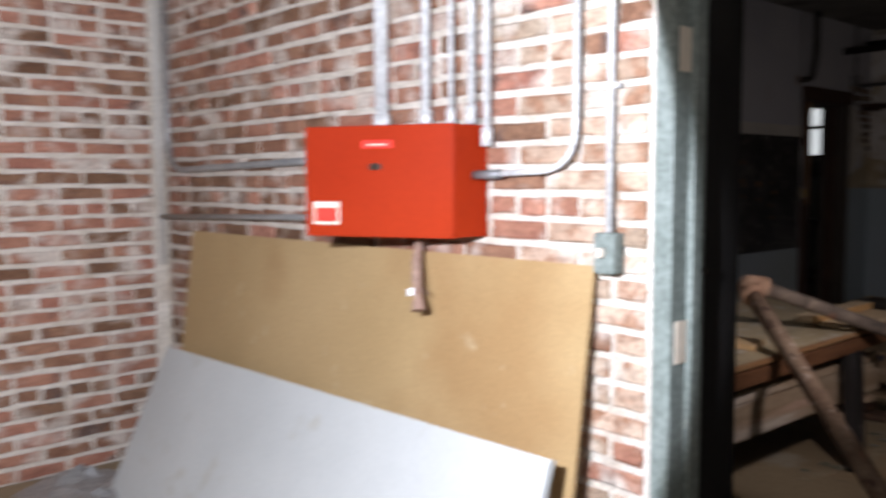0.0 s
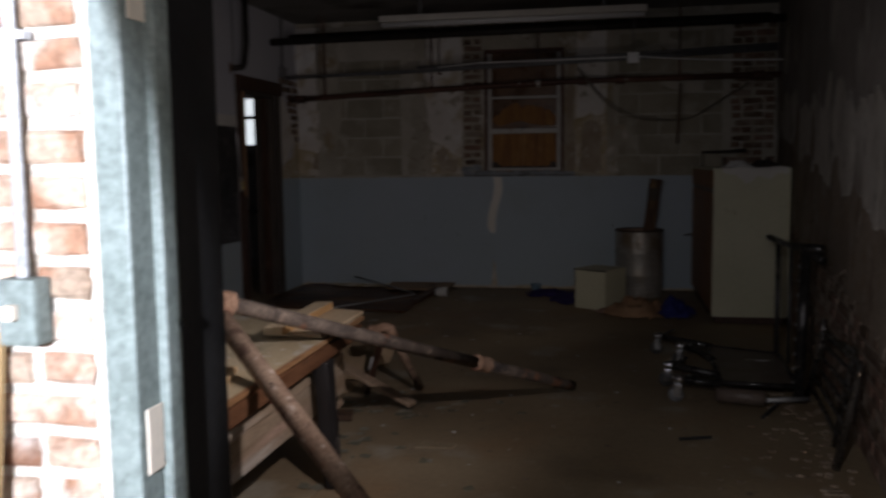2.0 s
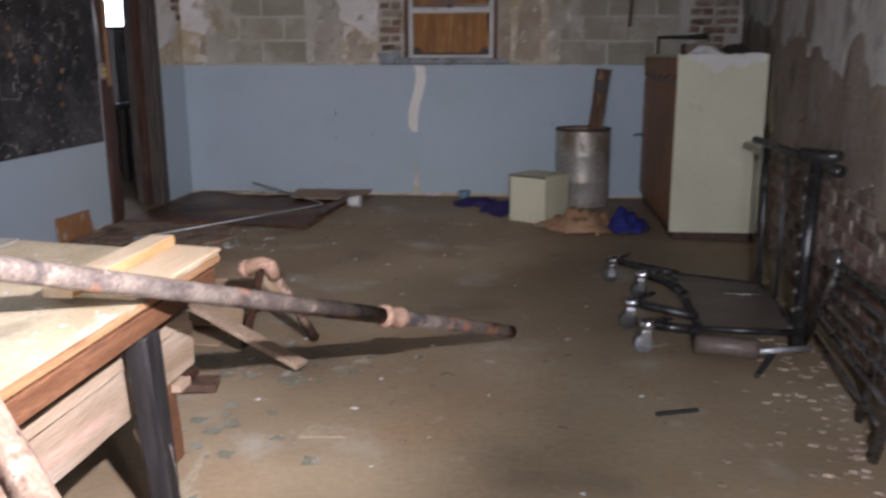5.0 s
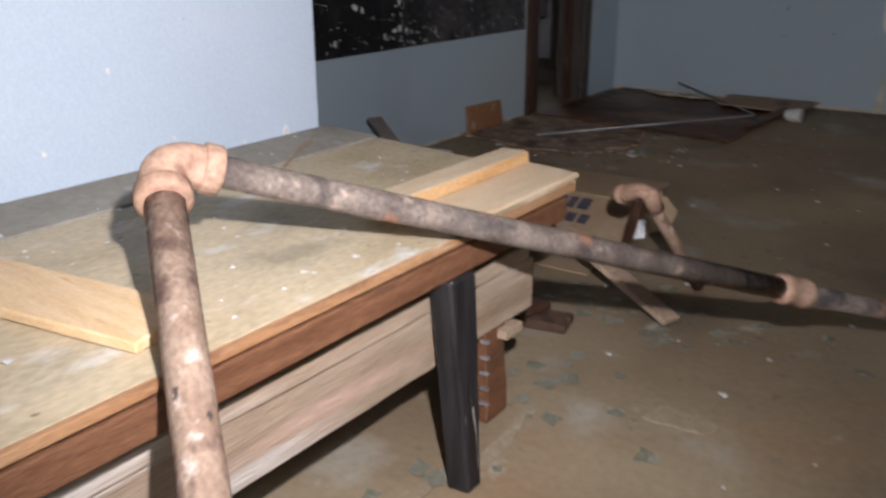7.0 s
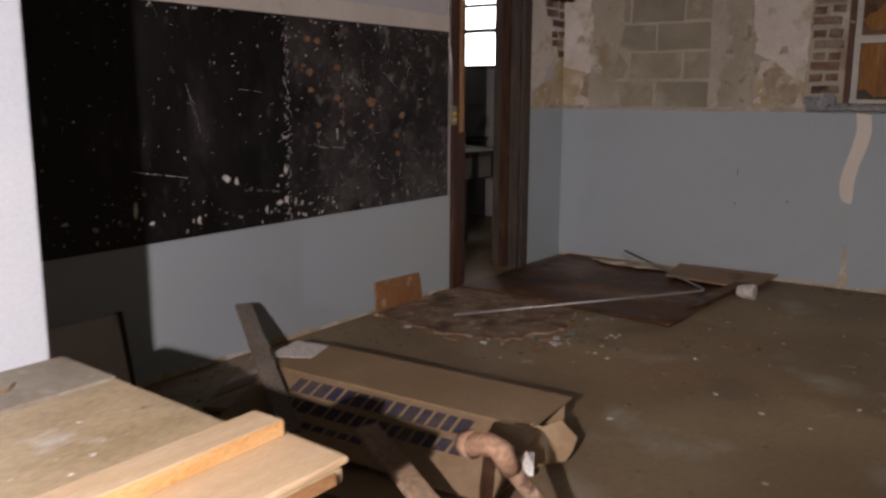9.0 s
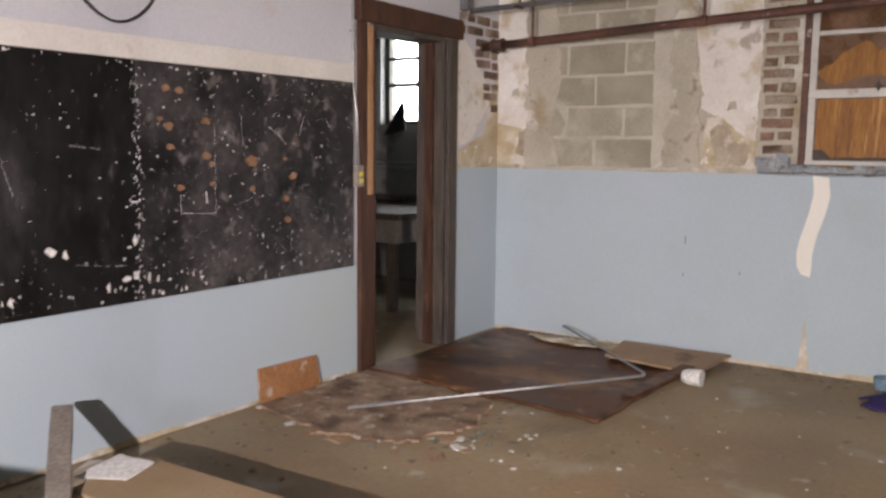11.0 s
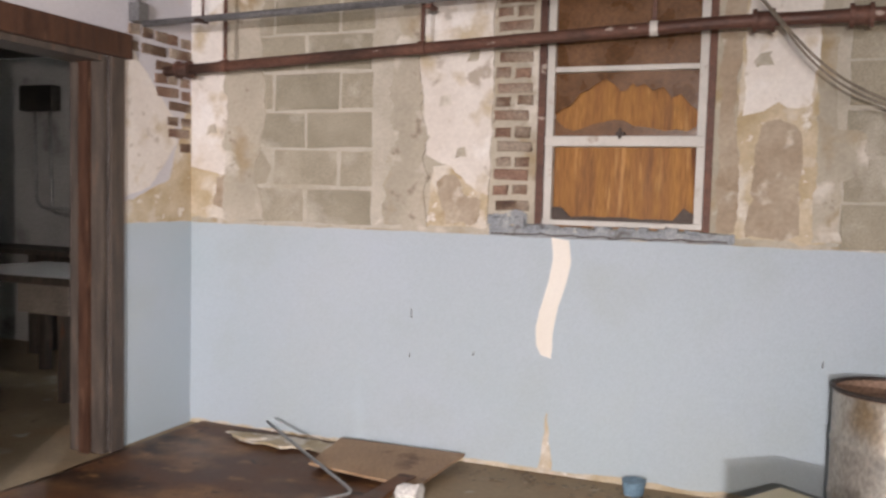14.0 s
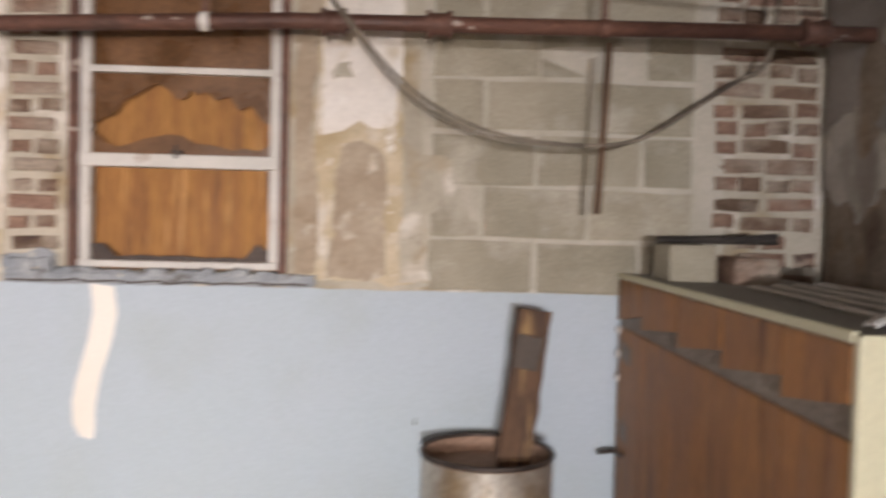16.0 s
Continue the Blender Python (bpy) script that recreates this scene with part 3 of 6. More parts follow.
# pier beside the table and the chalkboard wall behind it
wall_pier = struct("wall_pier", B((LX - 0.2, PX, WB + 0.013, PY, 0, TOP), bevel=0.006), PIERBLUE, "pale blue painted projecting wall, edge chipped")
D0, D1, DH = 8.10, 8.86, 2.0     # doorway to the far room
wall_left = struct("wall_chalkboard", B((LX - 0.2, LX, PY, D0, 0, TOP), (LX - 0.2, LX, D1, BY + 0.3, 0, TOP), (LX - 0.2, LX, D0, D1, DH, TOP)), LILAC, "lilac-grey painted plaster wall with scuffs")
part("dado_paint", sheet([(PY, 0.0), (7.985, 0.0), (7.985, 0.66), (PY, 0.66)], (LX, 0, 0), (0, 1, 0), (0, 0, 1), 0.003), BLUE, wall_left, "flat blue dado paint")
part("dado_paint", sheet([(8.97, 0.0), (BY, 0.0), (BY, DADO), (8.97, DADO)], (LX, 0, 0), (0, 1, 0), (0, 0, 1), 0.004), BLUE, wall_left, "flat blue dado paint")
foot = [(PY + 0.02 + i * 0.05, 0.014 + 0.03 * abs(noise.noise(Vector((i * 0.27, 2, 7)))) + 0.02 * max(0, noise.noise(Vector((i * 0.09, 5, 7))))) for i in range(70)]
part("peeled_foot", sheet([(PY + 0.02, 0.0), (7.985, 0.0)] + [p for p in foot if p[0] < 7.98][::-1], (LX, 0, 0), (0, 1, 0), (0, 0, 1), 0.006), OCHRE, wall_left, "peeled tan strip along the floor")
part("white_plaster", sheet([(8.98, 1.30), (9.18, 1.36), (9.40, 1.60), (9.36, 1.75), (9.18, 1.93), (9.02, 2.08), (8.98, 2.08)], (LX, 0, 0), (0, 1, 0), (0, 0, 1), 0.006, 0.012, seed=4), WHITEPL, wall_left, "white plaster patch, edges flaking")
part("ochre_plaster", sheet([(8.97, DADO), (BY, DADO), (BY, 1.9), (9.42, 1.62), (9.34, 1.40), (9.15, 1.33), (8.97, 1.26)], (LX, 0, 0), (0, 1, 0), (0, 0, 1), 0.003, 0.015, seed=5), OCHRE, wall_left, "ochre damp-stained plaster")

# window wall
WL, WR, WZ0, WZ1 = -0.565, 0.255, 1.215, 2.46
wall_back = struct("wall_window", B((LX - 0.2, WL, BY, BY + 0.3, 0, TOP), (WR, 2.6, BY, BY + 0.3, 0, TOP), (WL, WR, BY, BY + 0.3, 0, WZ0), (WL, WR, BY, BY + 0.3, WZ1, TOP)), PLASTER, "patched and stained plaster wall over a blue dado")
U, V = (-1, 0, 0), (0, 0, 1)


def on_back(name, pts, thick, material, jag=0.0, label="", seed=0):
    return part(name, sheet([(-x, z) for x, z in pts][::-1], (0, BY, 0), U, V, thick, jag, seed=seed), material, wall_back, label)


def dado_top(x):
    return DADO - 0.004 + 0.006 * noise.noise(Vector((x * 7, 0, 0))) - 0.004 * (x > 0.4)


xs = [LX + 0.005 + i * 0.06 for i in range(85)]
on_back("dado_paint", [(LX + 0.005, 0)] + [(x, dado_top(x)) for x in xs if x < 2.3] + [(2.3, 0)], -0.005, BLUE, label="flat blue dado paint")
for pts, mat_, th, jg, lb, sd in (
    ([(-2.60, 1.48), (-2.36, 1.44), (-2.335, 1.8), (-2.345, 2.75), (-2.60, 2.75)], WHITEPL, 0.010, 0.012, "white plaster pier", 1),
    ([(-2.60, 1.19), (-2.20, 1.19), (-2.22, 1.40), (-2.36, 1.50), (-2.60, 1.60)], OCHRE, 0.006, 0.015, "ochre damp patch", 2),
    ([(-1.14, 1.56), (-1.00, 1.50), (-0.92, 1.42), (-0.80, 1.36), (-0.785, 2.1), (-0.79, 2.75), (-1.17, 2.75), (-1.19, 2.1)], WHITEPL, 0.012, 0.02, "white plaster pier, broken edge", 3),
    ([(-1.13, 1.19), (-0.80, 1.20), (-0.80, 1.40), (-1.00, 1.52), (-1.10, 1.50)], OCHRE, 0.007, 0.018, "ochre damp patch", 6),
    ([(-1.42, 1.19), (-1.13, 1.19), (-1.15, 1.6), (-1.18, 2.1), (-1.17, 2.72), (-1.36, 2.72), (-1.30, 2.2), (-1.36, 1.9), (-1.33, 1.6), (-1.38, 1.4)], PLASTER, 0.013, 0.045, "rough plaster lapping over the blocks", 21),
    ([(-2.36, 1.19), (-2.10, 1.19), (-2.16, 1.5), (-2.10, 1.8), (-2.14, 2.2), (-2.12, 2.72), (-2.36, 2.72)], PLASTER, 0.0125, 0.03, "rough plaster lapping over the blocks", 22),
    ([(0.68, 1.19), (0.80, 1.19), (0.78, 1.45), (0.88, 1.5), (0.87, 1.66), (0.76, 1.68), (0.74, 2.1), (0.75, 2.72), (0.68, 2.72)], PLASTER, 0.0125, 0.02, "rough plaster lapping over the blocks", 23),
    ([(0.375, 1.74), (0.46, 1.76), (0.52, 1.80), (0.60, 1.77), (0.66, 1.80), (0.675, 2.1), (0.68, 2.75), (0.375, 2.75)], WHITEPL, 0.012, 0.022, "white painted pier", 7),
    ([(0.34, 1.19), (0.74, 1.19), (0.76, 1.42), (0.71, 1.60), (0.73, 1.95), (0.69, 2.3), (0.37, 2.3)], OCHRE, 0.008, 0.025, "stained lower pier", 8),
    ([(0.41, 1.20), (0.55, 1.19), (0.63, 1.22), (0.62, 1.45), (0.625, 1.62), (0.59, 1.70), (0.53, 1.725), (0.46, 1.70), (0.43, 1.60), (0.42, 1.40)], SMUDGE, 0.011, 0.025, "bare grey-brown patch with a pale crust", 10),
    ([(-1.08, 1.42), (-0.98, 1.46), (-0.93, 1.36), (-0.84, 1.33), (-0.86, 1.22), (-1.02, 1.21)], SMUDGE, 0.0085, 0.04, "bare grey-brown patch", 31),
    ([(-2.34, 1.22), (-2.24, 1.24), (-2.22, 1.36), (-2.30, 1.44), (-2.42, 1.42), (-2.44, 1.30)], SMUDGE, 0.0085, 0.035, "bare grey-brown patch", 32),
    ([(-0.80, 1.22), (-0.60, 1.22), (-0.60, 1.27), (-0.66, 1.295), (-0.72, 1.27), (-0.80, 1.265)], SILLM, 0.014, 0.015, "blue-grey paint smeared beside the sill", 33),
    ([(0.28, 1.22), (0.36, 1.22), (0.37, 1.5), (0.34, 1.8), (0.37, 2.1), (0.36, 2.4), (0.28, 2.4)], SMUDGE, 0.0105, 0.02, "crumbling plaster beside the window", 34),
):
    on_back("plaster_patch", pts, -th, mat_, jg, lb, sd)
for x0, x1, sd in ((-2.24, -1.27, 41), (0.74, 1.92, 42)):
    on_back("block_mortar", [(x0, 1.175), (x1, 1.175), (x1, 2.75), (x0, 2.75)], -0.004, BLOCKMORTAR, 0.012, "pale mortar between the blocks", sd)
# peeled foot of the wall and scratches
foot = [(LX + 0.01 + i * 0.05, 0.018 + 0.022 * abs(noise.noise(Vector((i * 0.33, 4, 1)))) + 0.03 * max(0, noise.noise(Vector((i * 0.11, 9, 1))))) for i in range(94)]
on_back("peeled_foot", [(LX + 0.01, 0.0)] + foot + [(foot[-1][0], 0.0)], -0.0075, OCHRE, label="peeled tan strip along the floor")
for x, z, h in ((-1.205, 0.74, 0.05), (-1.21, 0.52, 0.02), (-0.86, 0.56, 0.02), (0.75, 0.66, 0.03)):
    on_back("scratch", [(x, z - h / 2), (x + 0.006, z - h / 2), (x + 0.005, z + h / 2), (x + 0.001, z + h / 2)], -0.006, GREYWOOD, label="thin dark scratch")
for x, z0, z1, w_ in ((-1.16, 1.62, 1.70, 0.05), (-1.04, 1.80, 1.86, 0.07), (-0.95, 1.54, 1.60, 0.06), (-0.9, 2.02, 2.10, 0.06), (-2.45, 1.66, 1.72, 0.06), (0.46, 1.95, 2.02, 0.07)):
    on_back("plaster_chip", [(x - w_ / 2, z0), (x + w_ / 2, z0 + 0.01), (x + w_ / 2 - 0.01, z1), (x - w_ / 2 + 0.012, z1 - 0.008)], -0.0145, PLASTER, 0.03, "", int(x * 50))
# white paint run down from the sill
run = [(-0.43, 1.165, 0.088), (-0.418, 1.06, 0.090), (-0.438, 0.95, 0.086), (-0.470, 0.84, 0.082), (-0.494, 0.72, 0.088), (-0.492, 0.63, 0.080), (-0.482, 0.585, 0.05)]
on_back("paint_run", [(x - w / 2, z) for x, z, w in run] + [(x + w / 2, z - 0.012) for x, z, w in reversed(run)], -0.008, DRIP, 0.004, "white paint run", 11)
on_back("rust_stain", [(-0.472, 0.30), (-0.464, 0.30), (-0.435, 0.02), (-0.505, 0.02)], -0.0065, OCHRE, 0.014, "tan stain under the paint run", 12)

# right wall: brick behind, plaster in front, broken away below
Y0, Y1 = WB + 0.014, BY
bm = B((0, Y1 - Y0 + 0.02, -0.3, -0.012, 0, TOP))
ang = math.degrees(math.atan2(right_x(Y1) - right_x(Y0), Y1 - Y0))
RM = pose(right_x(Y0), Y0, 0, 0, 0, 90 - ang)
bm.transform(RM)
wall_right = struct("wall_peeling", bm, OLDMORTAR, "old brick wall with grey plaster peeling away")


def plaster_sheet(top, seed, thick, off, edge):
    """Plaster on the right wall: cells of a grid, left out where it has fallen off below a ragged edge."""
    bm = bmesh.new()
    L, cell = Y1 - Y0, 0.024
    n, k = int(L / cell), int(TOP / cell)
    g, height = {}, {}

    def above(i, j):
        """Height over the ragged edge."""
        if (i, j) not in height:
            y, z = Y0 + i * cell, j * cell
            height[i, j] = z - edge(y) - sum(a * noise.noise(Vector((y * s, z * s * 0.7, seed))) for a, s in ((0.15, 1.1), (0.13, 3.3), (0.075, 8), (0.035, 19)))
        return height[i, j]

    def vert(i, j):
        if (i, j) not in g:
            h = 0.012 * noise.noise(Vector((i * 0.05, j * 0.05, seed + 9)))
            up = min(cell * 0.98, max(0, -above(i, j)))
            g[i, j] = bm.verts.new((i * cell, off + h, min(max(j * cell + up, 0), TOP)))
        return g[i, j]
    for i in range(n):
        for j in range(k + 1):
            four = ((i, j), (i + 1, j), (i + 1, j + 1), (i, j + 1))
            if max(above(i, j + 1), above(i + 1, j + 1)) > 0 and min(above(i, j), above(i + 1, j)) > -cell * 1.6:
                bm.faces.new([vert(*q) for q in four])
    r = bmesh.ops.extrude_face_region(bm, geom=bm.faces[:])
    for v in r["geom"]:
        if isinstance(v, bmesh.types.BMVert):
            v.co.y -= thick
    bm.transform(RM)
    return bm


part("scratch_coat", plaster_sheet(TOP, 2, 0.006, 0.003, lambda y: 0.50 + 0.05 * (y - 3.2)), SCRATCH, wall_right, "brown scratch coat, broken edge")
part("upper_plaster", plaster_sheet(TOP, 8, 0.003, 0.0135, lambda y: 1.47 + 0.065 * (y - 3.4)), UPPERPL, wall_right, "grimy grey upper plaster, ragged lower edge")
part("grey_plaster", plaster_sheet(TOP, 5, 0.004, 0.009, lambda y: 0.87 + 0.115 * (y - 3.1)), GREYPL, wall_right, "grey and white plaster skin, flaking")

# far room behind the doorway
struct("wall_far_room_back", B((-7.4, -4.83, 11.0, 11.25, 0, TOP), (-3.7, LX - 0.2, 11.0, 11.25, 0, TOP), (-4.83, -3.7, 11.0, 11.25, 0, 1.53), (-4.83, -3.7, 11.0, 11.25, 2.42, TOP)), FARGREY, "grey painted wall of the far room")
struct("wall_far_room_side", B((-7.4, -7.2, 6.0, 11.0, 0, TOP)), FARGREY, "grey wall of the far room")
struct("wall_far_room_front", B((-7.2, LX - 0.2, 5.8, 6.0, 0, TOP)), FARGREY, "grey front wall of the far room")
struct("backdrop_daylight", B((-5.3, -3.2, 11.6, 11.62, 1.0, 2.7)), DAY, "white overcast daylight outside the window")
win2 = tagged(link_mesh("window_2", B((-4.83, -4.78, 11.08, 11.14, 1.53, 2.42), (-3.75, -3.7, 11.08, 11.14, 1.53, 2.42), (-4.78, -3.75, 11.08, 11.14, 1.53, 1.57), (-4.78, -3.75, 11.08, 11.14, 2.37, 2.42), (-4.78, -3.75, 11.08, 11.14, 1.90, 1.94), (-4.78, -3.75, 11.08, 11.14, 2.16, 2.19)), GREYWOOD), "grey wooden far window full of daylight", "window", kind="structure")

# doorway to the far room: wooden casing
door = tagged(link_mesh("door_frame_2", B((LX - 0.2, LX + 0.012, D0 - 0.005, D0 + 0.03, 0, DH), (LX - 0.2, LX + 0.012, D1 - 0.03, D1 + 0.005, 0, DH), (LX - 0.2, LX + 0.012, D0 + 0.03, D1 - 0.03, DH - 0.03, DH + 0.005), bevel=0.004), GREYWOOD), "dark wooden door frame, open, no door", "door frame", kind="structure")
part("casing", B((LX + 0.004, LX + 0.034, 7.975, D0 - 0.062, 0, 2.0), (LX + 0.004, LX + 0.033, D0 - 0.0615, D0 + 0.012, 0, 1.028), (LX + 0.004, LX + 0.030, D0 - 0.0115, D0 + 0.012, 1.0285, 1.99), bevel=0.004), DARKWOOD, door)
part("casing", B((LX + 0.004, LX + 0.036, D0 - 0.0605, D0 - 0.012, 1.03, 1.985), bevel=0.004), BAREWOOD, door, "scraped orange wood edge")
part("casing", B((LX + 0.013, LX + 0.034, D1 + 0.006, 8.96, 0, 2.0), bevel=0.004), GREYWOOD, door)
part("head_casing", B((LX + 0.004, LX + 0.05, 7.96, 9.0, 2.001, 2.125), bevel=0.006), DARKWOOD, door)
part("door_stop", B((LX - 0.12, LX - 0.06, D1 - 0.055, D1 - 0.031, 0, DH - 0.03), (LX - 0.12, LX - 0.06, D0 + 0.031, D0 + 0.055, 0, DH - 0.03)), DARKWOOD, door)

# ---- chalkboard and its wall ----
board = thing("blackboard", "large black chalkboard, scratched, chipped and smeared with chalk", "blackboard", at=(LX, 6.4, 0.63))


def under(parent, ob):
    ob.parent = parent
    ob.matrix_parent_inverse = Matrix.Translation(parent.location).inverted()
    return ob


def part_at(name, bm, material, parent, label="", smooth=False):
    return under(parent, part(name, bm, material, None, label, smooth))


for y0, y1, slate in ((4.95, 6.52, SLATEDARK), (6.525, 7.93, SLATE)):
    part_at("panel", B((LX + 0.001, LX + 0.02, y0, y1, 0.630, 1.655), bevel=0.002), slate, board)
part_at("top_rail", B((LX + 0.001, LX + 0.028, 4.95, 7.93, 1.6555, 1.755), bevel=0.003), PALEWOOD, board, "pale painted wooden rail")
random.seed(7)
BX = LX + 0.0205
for y, z, r in ((6.674, 1.548, 0.022), (6.745, 1.542, 0.022), (6.642, 1.414, 0.013), (6.684, 1.384, 0.024), (6.89, 1.412, 0.024), (6.689, 1.294, 0.024), (6.893, 1.255, 0.024), (6.92, 1.216, 0.016), (7.168, 1.227, 0.034), (7.451, 1.149, 0.026), (7.401, 1.035, 0.020), (7.409, 0.929, 0.021), (6.742, 1.113, 0.018), (6.924, 1.126, 0.016), (7.168, 1.094, 0.017), (7.394, 1.238, 0.014)):
    o = [(y + r * random.uniform(.7, 1.4) * math.cos(a), z + r * random.uniform(.45, .95) * math.sin(a)) for a in [k * math.pi / 6 for k in range(12)]]
    part_at("glue_spot", sheet(o, (LX + 0.02, 0, 0), (0, 1, 0), (0, 0, 1), 0.003, 0.003, seed=int(y * 99)), GLUE, board)


def stroke(bm, pts, w, x=BX + 0.0006):
    """A chalk line or scratch drawn on the board, thinning and breaking up along its way."""
    for (y0, z0), (y1, z1) in zip(pts, pts[1:]):
        n = max(1, int(math.hypot(y1 - y0, z1 - z0) / 0.02))
        d = Vector((y1 - y0, z1 - z0)).normalized()
        for k in range(n):
            if random.random() < 0.22:
                continue
            h = w * random.uniform(0.3, 1.0)
            a, b = k / n, (k + random.uniform(0.6, 1.0)) / n
            q = [(y0 + (y1 - y0) * f - d.y * h * s_, z0 + (z1 - z0) * f + d.x * h * s_) for f, s_ in ((a, -1), (b, -1), (b, 1), (a, 1))]
            bm.faces.new([bm.verts.new((x, p, t_)) for p, t_ in q])


def chip(bm, y, z, w, h):
    """One ragged flake of missing paint."""
    n, a0 = random.choice((4, 5, 6, 7)), random.uniform(0, 6)
    q = [(y + w * random.uniform(0.35, 1.2) * math.cos(a0 + k * 2 * math.pi / n), z + h * random.uniform(0.35, 1.2) * math.sin(a0 + k * 2 * math.pi / n)) for k in range(n)]
    if all(0.635 < t_ < 1.653 and 4.96 < p < 7.925 for p, t_ in q):
        bm.faces.new([bm.verts.new((BX + 0.0004, p, t_)) for p, t_ in q])


bm = bmesh.new()
for pts, w in (([(7.533, 1.456), (7.487, 1.329), (7.47, 1.271)], 0.0016), ([(7.284, 1.394), (7.345, 1.36), (7.406, 1.308)], 0.0016), ([(7.62, 1.44), (7.70, 1.45), (7.74, 1.40)], 0.0012), ([(6.741, 1.079), (6.741, 0.996), (6.94, 0.986)], 0.0014), ([(6.941, 1.402), (6.94, 1.12), (6.94, 0.951)], 0.0012), ([(7.03, 1.37), (6.99, 1.36), (6.985, 1.32), (7.01, 1.30), (7.03, 1.31)], 0.003), ([(6.885, 1.09), (6.89, 1.03)], 0.005), ([(7.10, 1.46), (7.12, 1.25)], 0.001), ([(7.05, 1.02), (7.25, 1.06)], 0.001), ([(6.15, 1.3), (6.35, 1.28)], 0.001), ([(5.6, 0.95), (5.9, 0.9)], 0.0014), ([(5.9, 1.35), (5.98, 1.1)], 0.0012), ([(6.2, 0.82), (6.46, 0.79)], 0.001)):
    stroke(bm, pts, w)
for k in range(60):
    y, z, a, h = random.uniform(5.0, 7.9), random.uniform(0.66, 1.6), random.choice((0.05, 1.5, 1.6, random.uniform(0, 3.1))), random.uniform(0.01, 0.06)
    stroke(bm, [(y, z), (y + h * math.cos(a), min(1.64, z + h * math.sin(a)))], 0.0007)
# loose row of chips down the joint between the panels
for k in range(130):
    chip(bm, 6.525 + random.gauss(0, 0.013) - 0.02 * (random.random() < 0.1), random.uniform(0.64, 1.64), random.uniform(0.001, 0.006), random.uniform(0.002, 0.010))
for y, z, w, h in ((6.366, 0.705, 0.012, 0.035), (6.452, 0.734, 0.024, 0.018), (6.50, 0.745, 0.018, 0.04), (6.497, 0.897, 0.016, 0.026), (6.471, 0.867, 0.02, 0.008), (6.564, 0.726, 0.008, 0.028), (6.609, 0.716, 0.010, 0.024), (6.673, 0.709, 0.014, 0.010), (6.851, 0.697, 0.018, 0.007), (6.758, 0.655, 0.008, 0.014), (6.635, 0.65, 0.010, 0.012), (6.445, 0.822, 0.010, 0.010), (6.495, 1.06, 0.034, 0.006), (7.234, 0.86, 0.005, 0.022), (6.12, 0.88, 0.03, 0.02), (6.18, 0.86, 0.014, 0.022), (5.95, 0.70, 0.012, 0.03), (5.7, 0.72, 0.02, 0.014), (5.62, 0.78, 0.012, 0.04), (5.3, 0.76, 0.02, 0.012)):
    chip(bm, y, z, w, h)
for k in range(1100):
    low = k % 3 == 0
    z = 0.64 + abs(random.gauss(0, 0.13)) if low else random.uniform(0.66, 1.64)
    b = random.random() ** 4
    chip(bm, (random.uniform(6.5, 7.9) if k % 5 < 3 else random.uniform(5.0, 6.5)), z, 0.0008 + 0.006 * b, 0.001 + (0.014 if z < 0.75 else 0.006) * b)
for k in range(40):
    chip(bm, random.uniform(5.0, 7.9), 1.645 - abs(random.gauss(0, 0.012)), random.uniform(0.003, 0.010), random.uniform(0.003, 0.008))
tagged(part_at("chip", bm, CHIP, board, "scattered white chips and chalk marks"), kind="stuff")

# ---- window in the back wall ----
win = thing("window_1", "white-painted sash window boarded behind with orange plywood", "window", at=(WL, BY, WZ0))
tagged(win, kind="structure")
part_at("boarding", B((WL, WR, BY + 0.12, BY + 0.14, WZ0, WZ1)), ORANGEPLY, win, "orange plywood boarding, dark stains at the edges")
part_at("window_frame", B((WL, WL + 0.035, BY + 0.0, BY + 0.11, WZ0, WZ1), (WR - 0.035, WR, BY + 0.0, BY + 0.11, WZ0, WZ1), (WL + 0.036, WR - 0.036, BY + 0.0, BY + 0.11, WZ1 - 0.04, WZ1), bevel=0.004), BROWNPIPE, win, "brown wooden outer frame")
part_at("stile", B((WL + 0.036, WL + 0.075, BY + 0.02, BY + 0.07, WZ0 + 0.03, WZ1 - 0.04), bevel=0.004), WINPAINT, win)
part_at("stile", B((WR - 0.075, WR - 0.036, BY + 0.02, BY + 0.07, WZ0 + 0.03, WZ1 - 0.04), bevel=0.004), WINPAINT, win)
part_at("bottom_rail", B((WL + 0.01, WR - 0.01, BY + 0.012, BY + 0.07, WZ0 + 0.01, WZ0 + 0.036), bevel=0.004), WINPAINT, win)
part_at("meeting_rail", B((WL + 0.036, WR - 0.036, BY + 0.01, BY + 0.075, 1.605, 1.655), bevel=0.005), WINPAINT, win)
part_at("muntin", B((WL + 0.07, WR - 0.07, BY + 0.025, BY + 0.06, 1.960, 1.985), bevel=0.003), WINPAINT, win)
part_at("sash_lock", B((-0.185, -0.145, BY - 0.006, BY + 0.03, 1.655, 1.672), (-0.172, -0.158, BY - 0.012, BY + 0.0, 1.64, 1.69), bevel=0.003), DRUMRIM, win)
gz = BY + 0.045
xl, xr = WL + 0.074, WR - 0.074
teeth = ((0, 1.76), (0.06, 1.79), (0.11, 1.80), (0.18, 1.86), (0.24, 1.875), (0.30, 1.905), (0.36, 1.925), (0.42, 1.90), (0.47, 1.865), (0.51, 1.87), (0.55, 1.905), (0.58, 1.885), (0.63, 1.90), (0.69, 1.865), (0.76, 1.885), (0.82, 1.83), (0.88, 1.85), (0.94, 1.80), (1, 1.77))
mid = [(xl + (xr - xl) * f, z) for f, z in teeth]
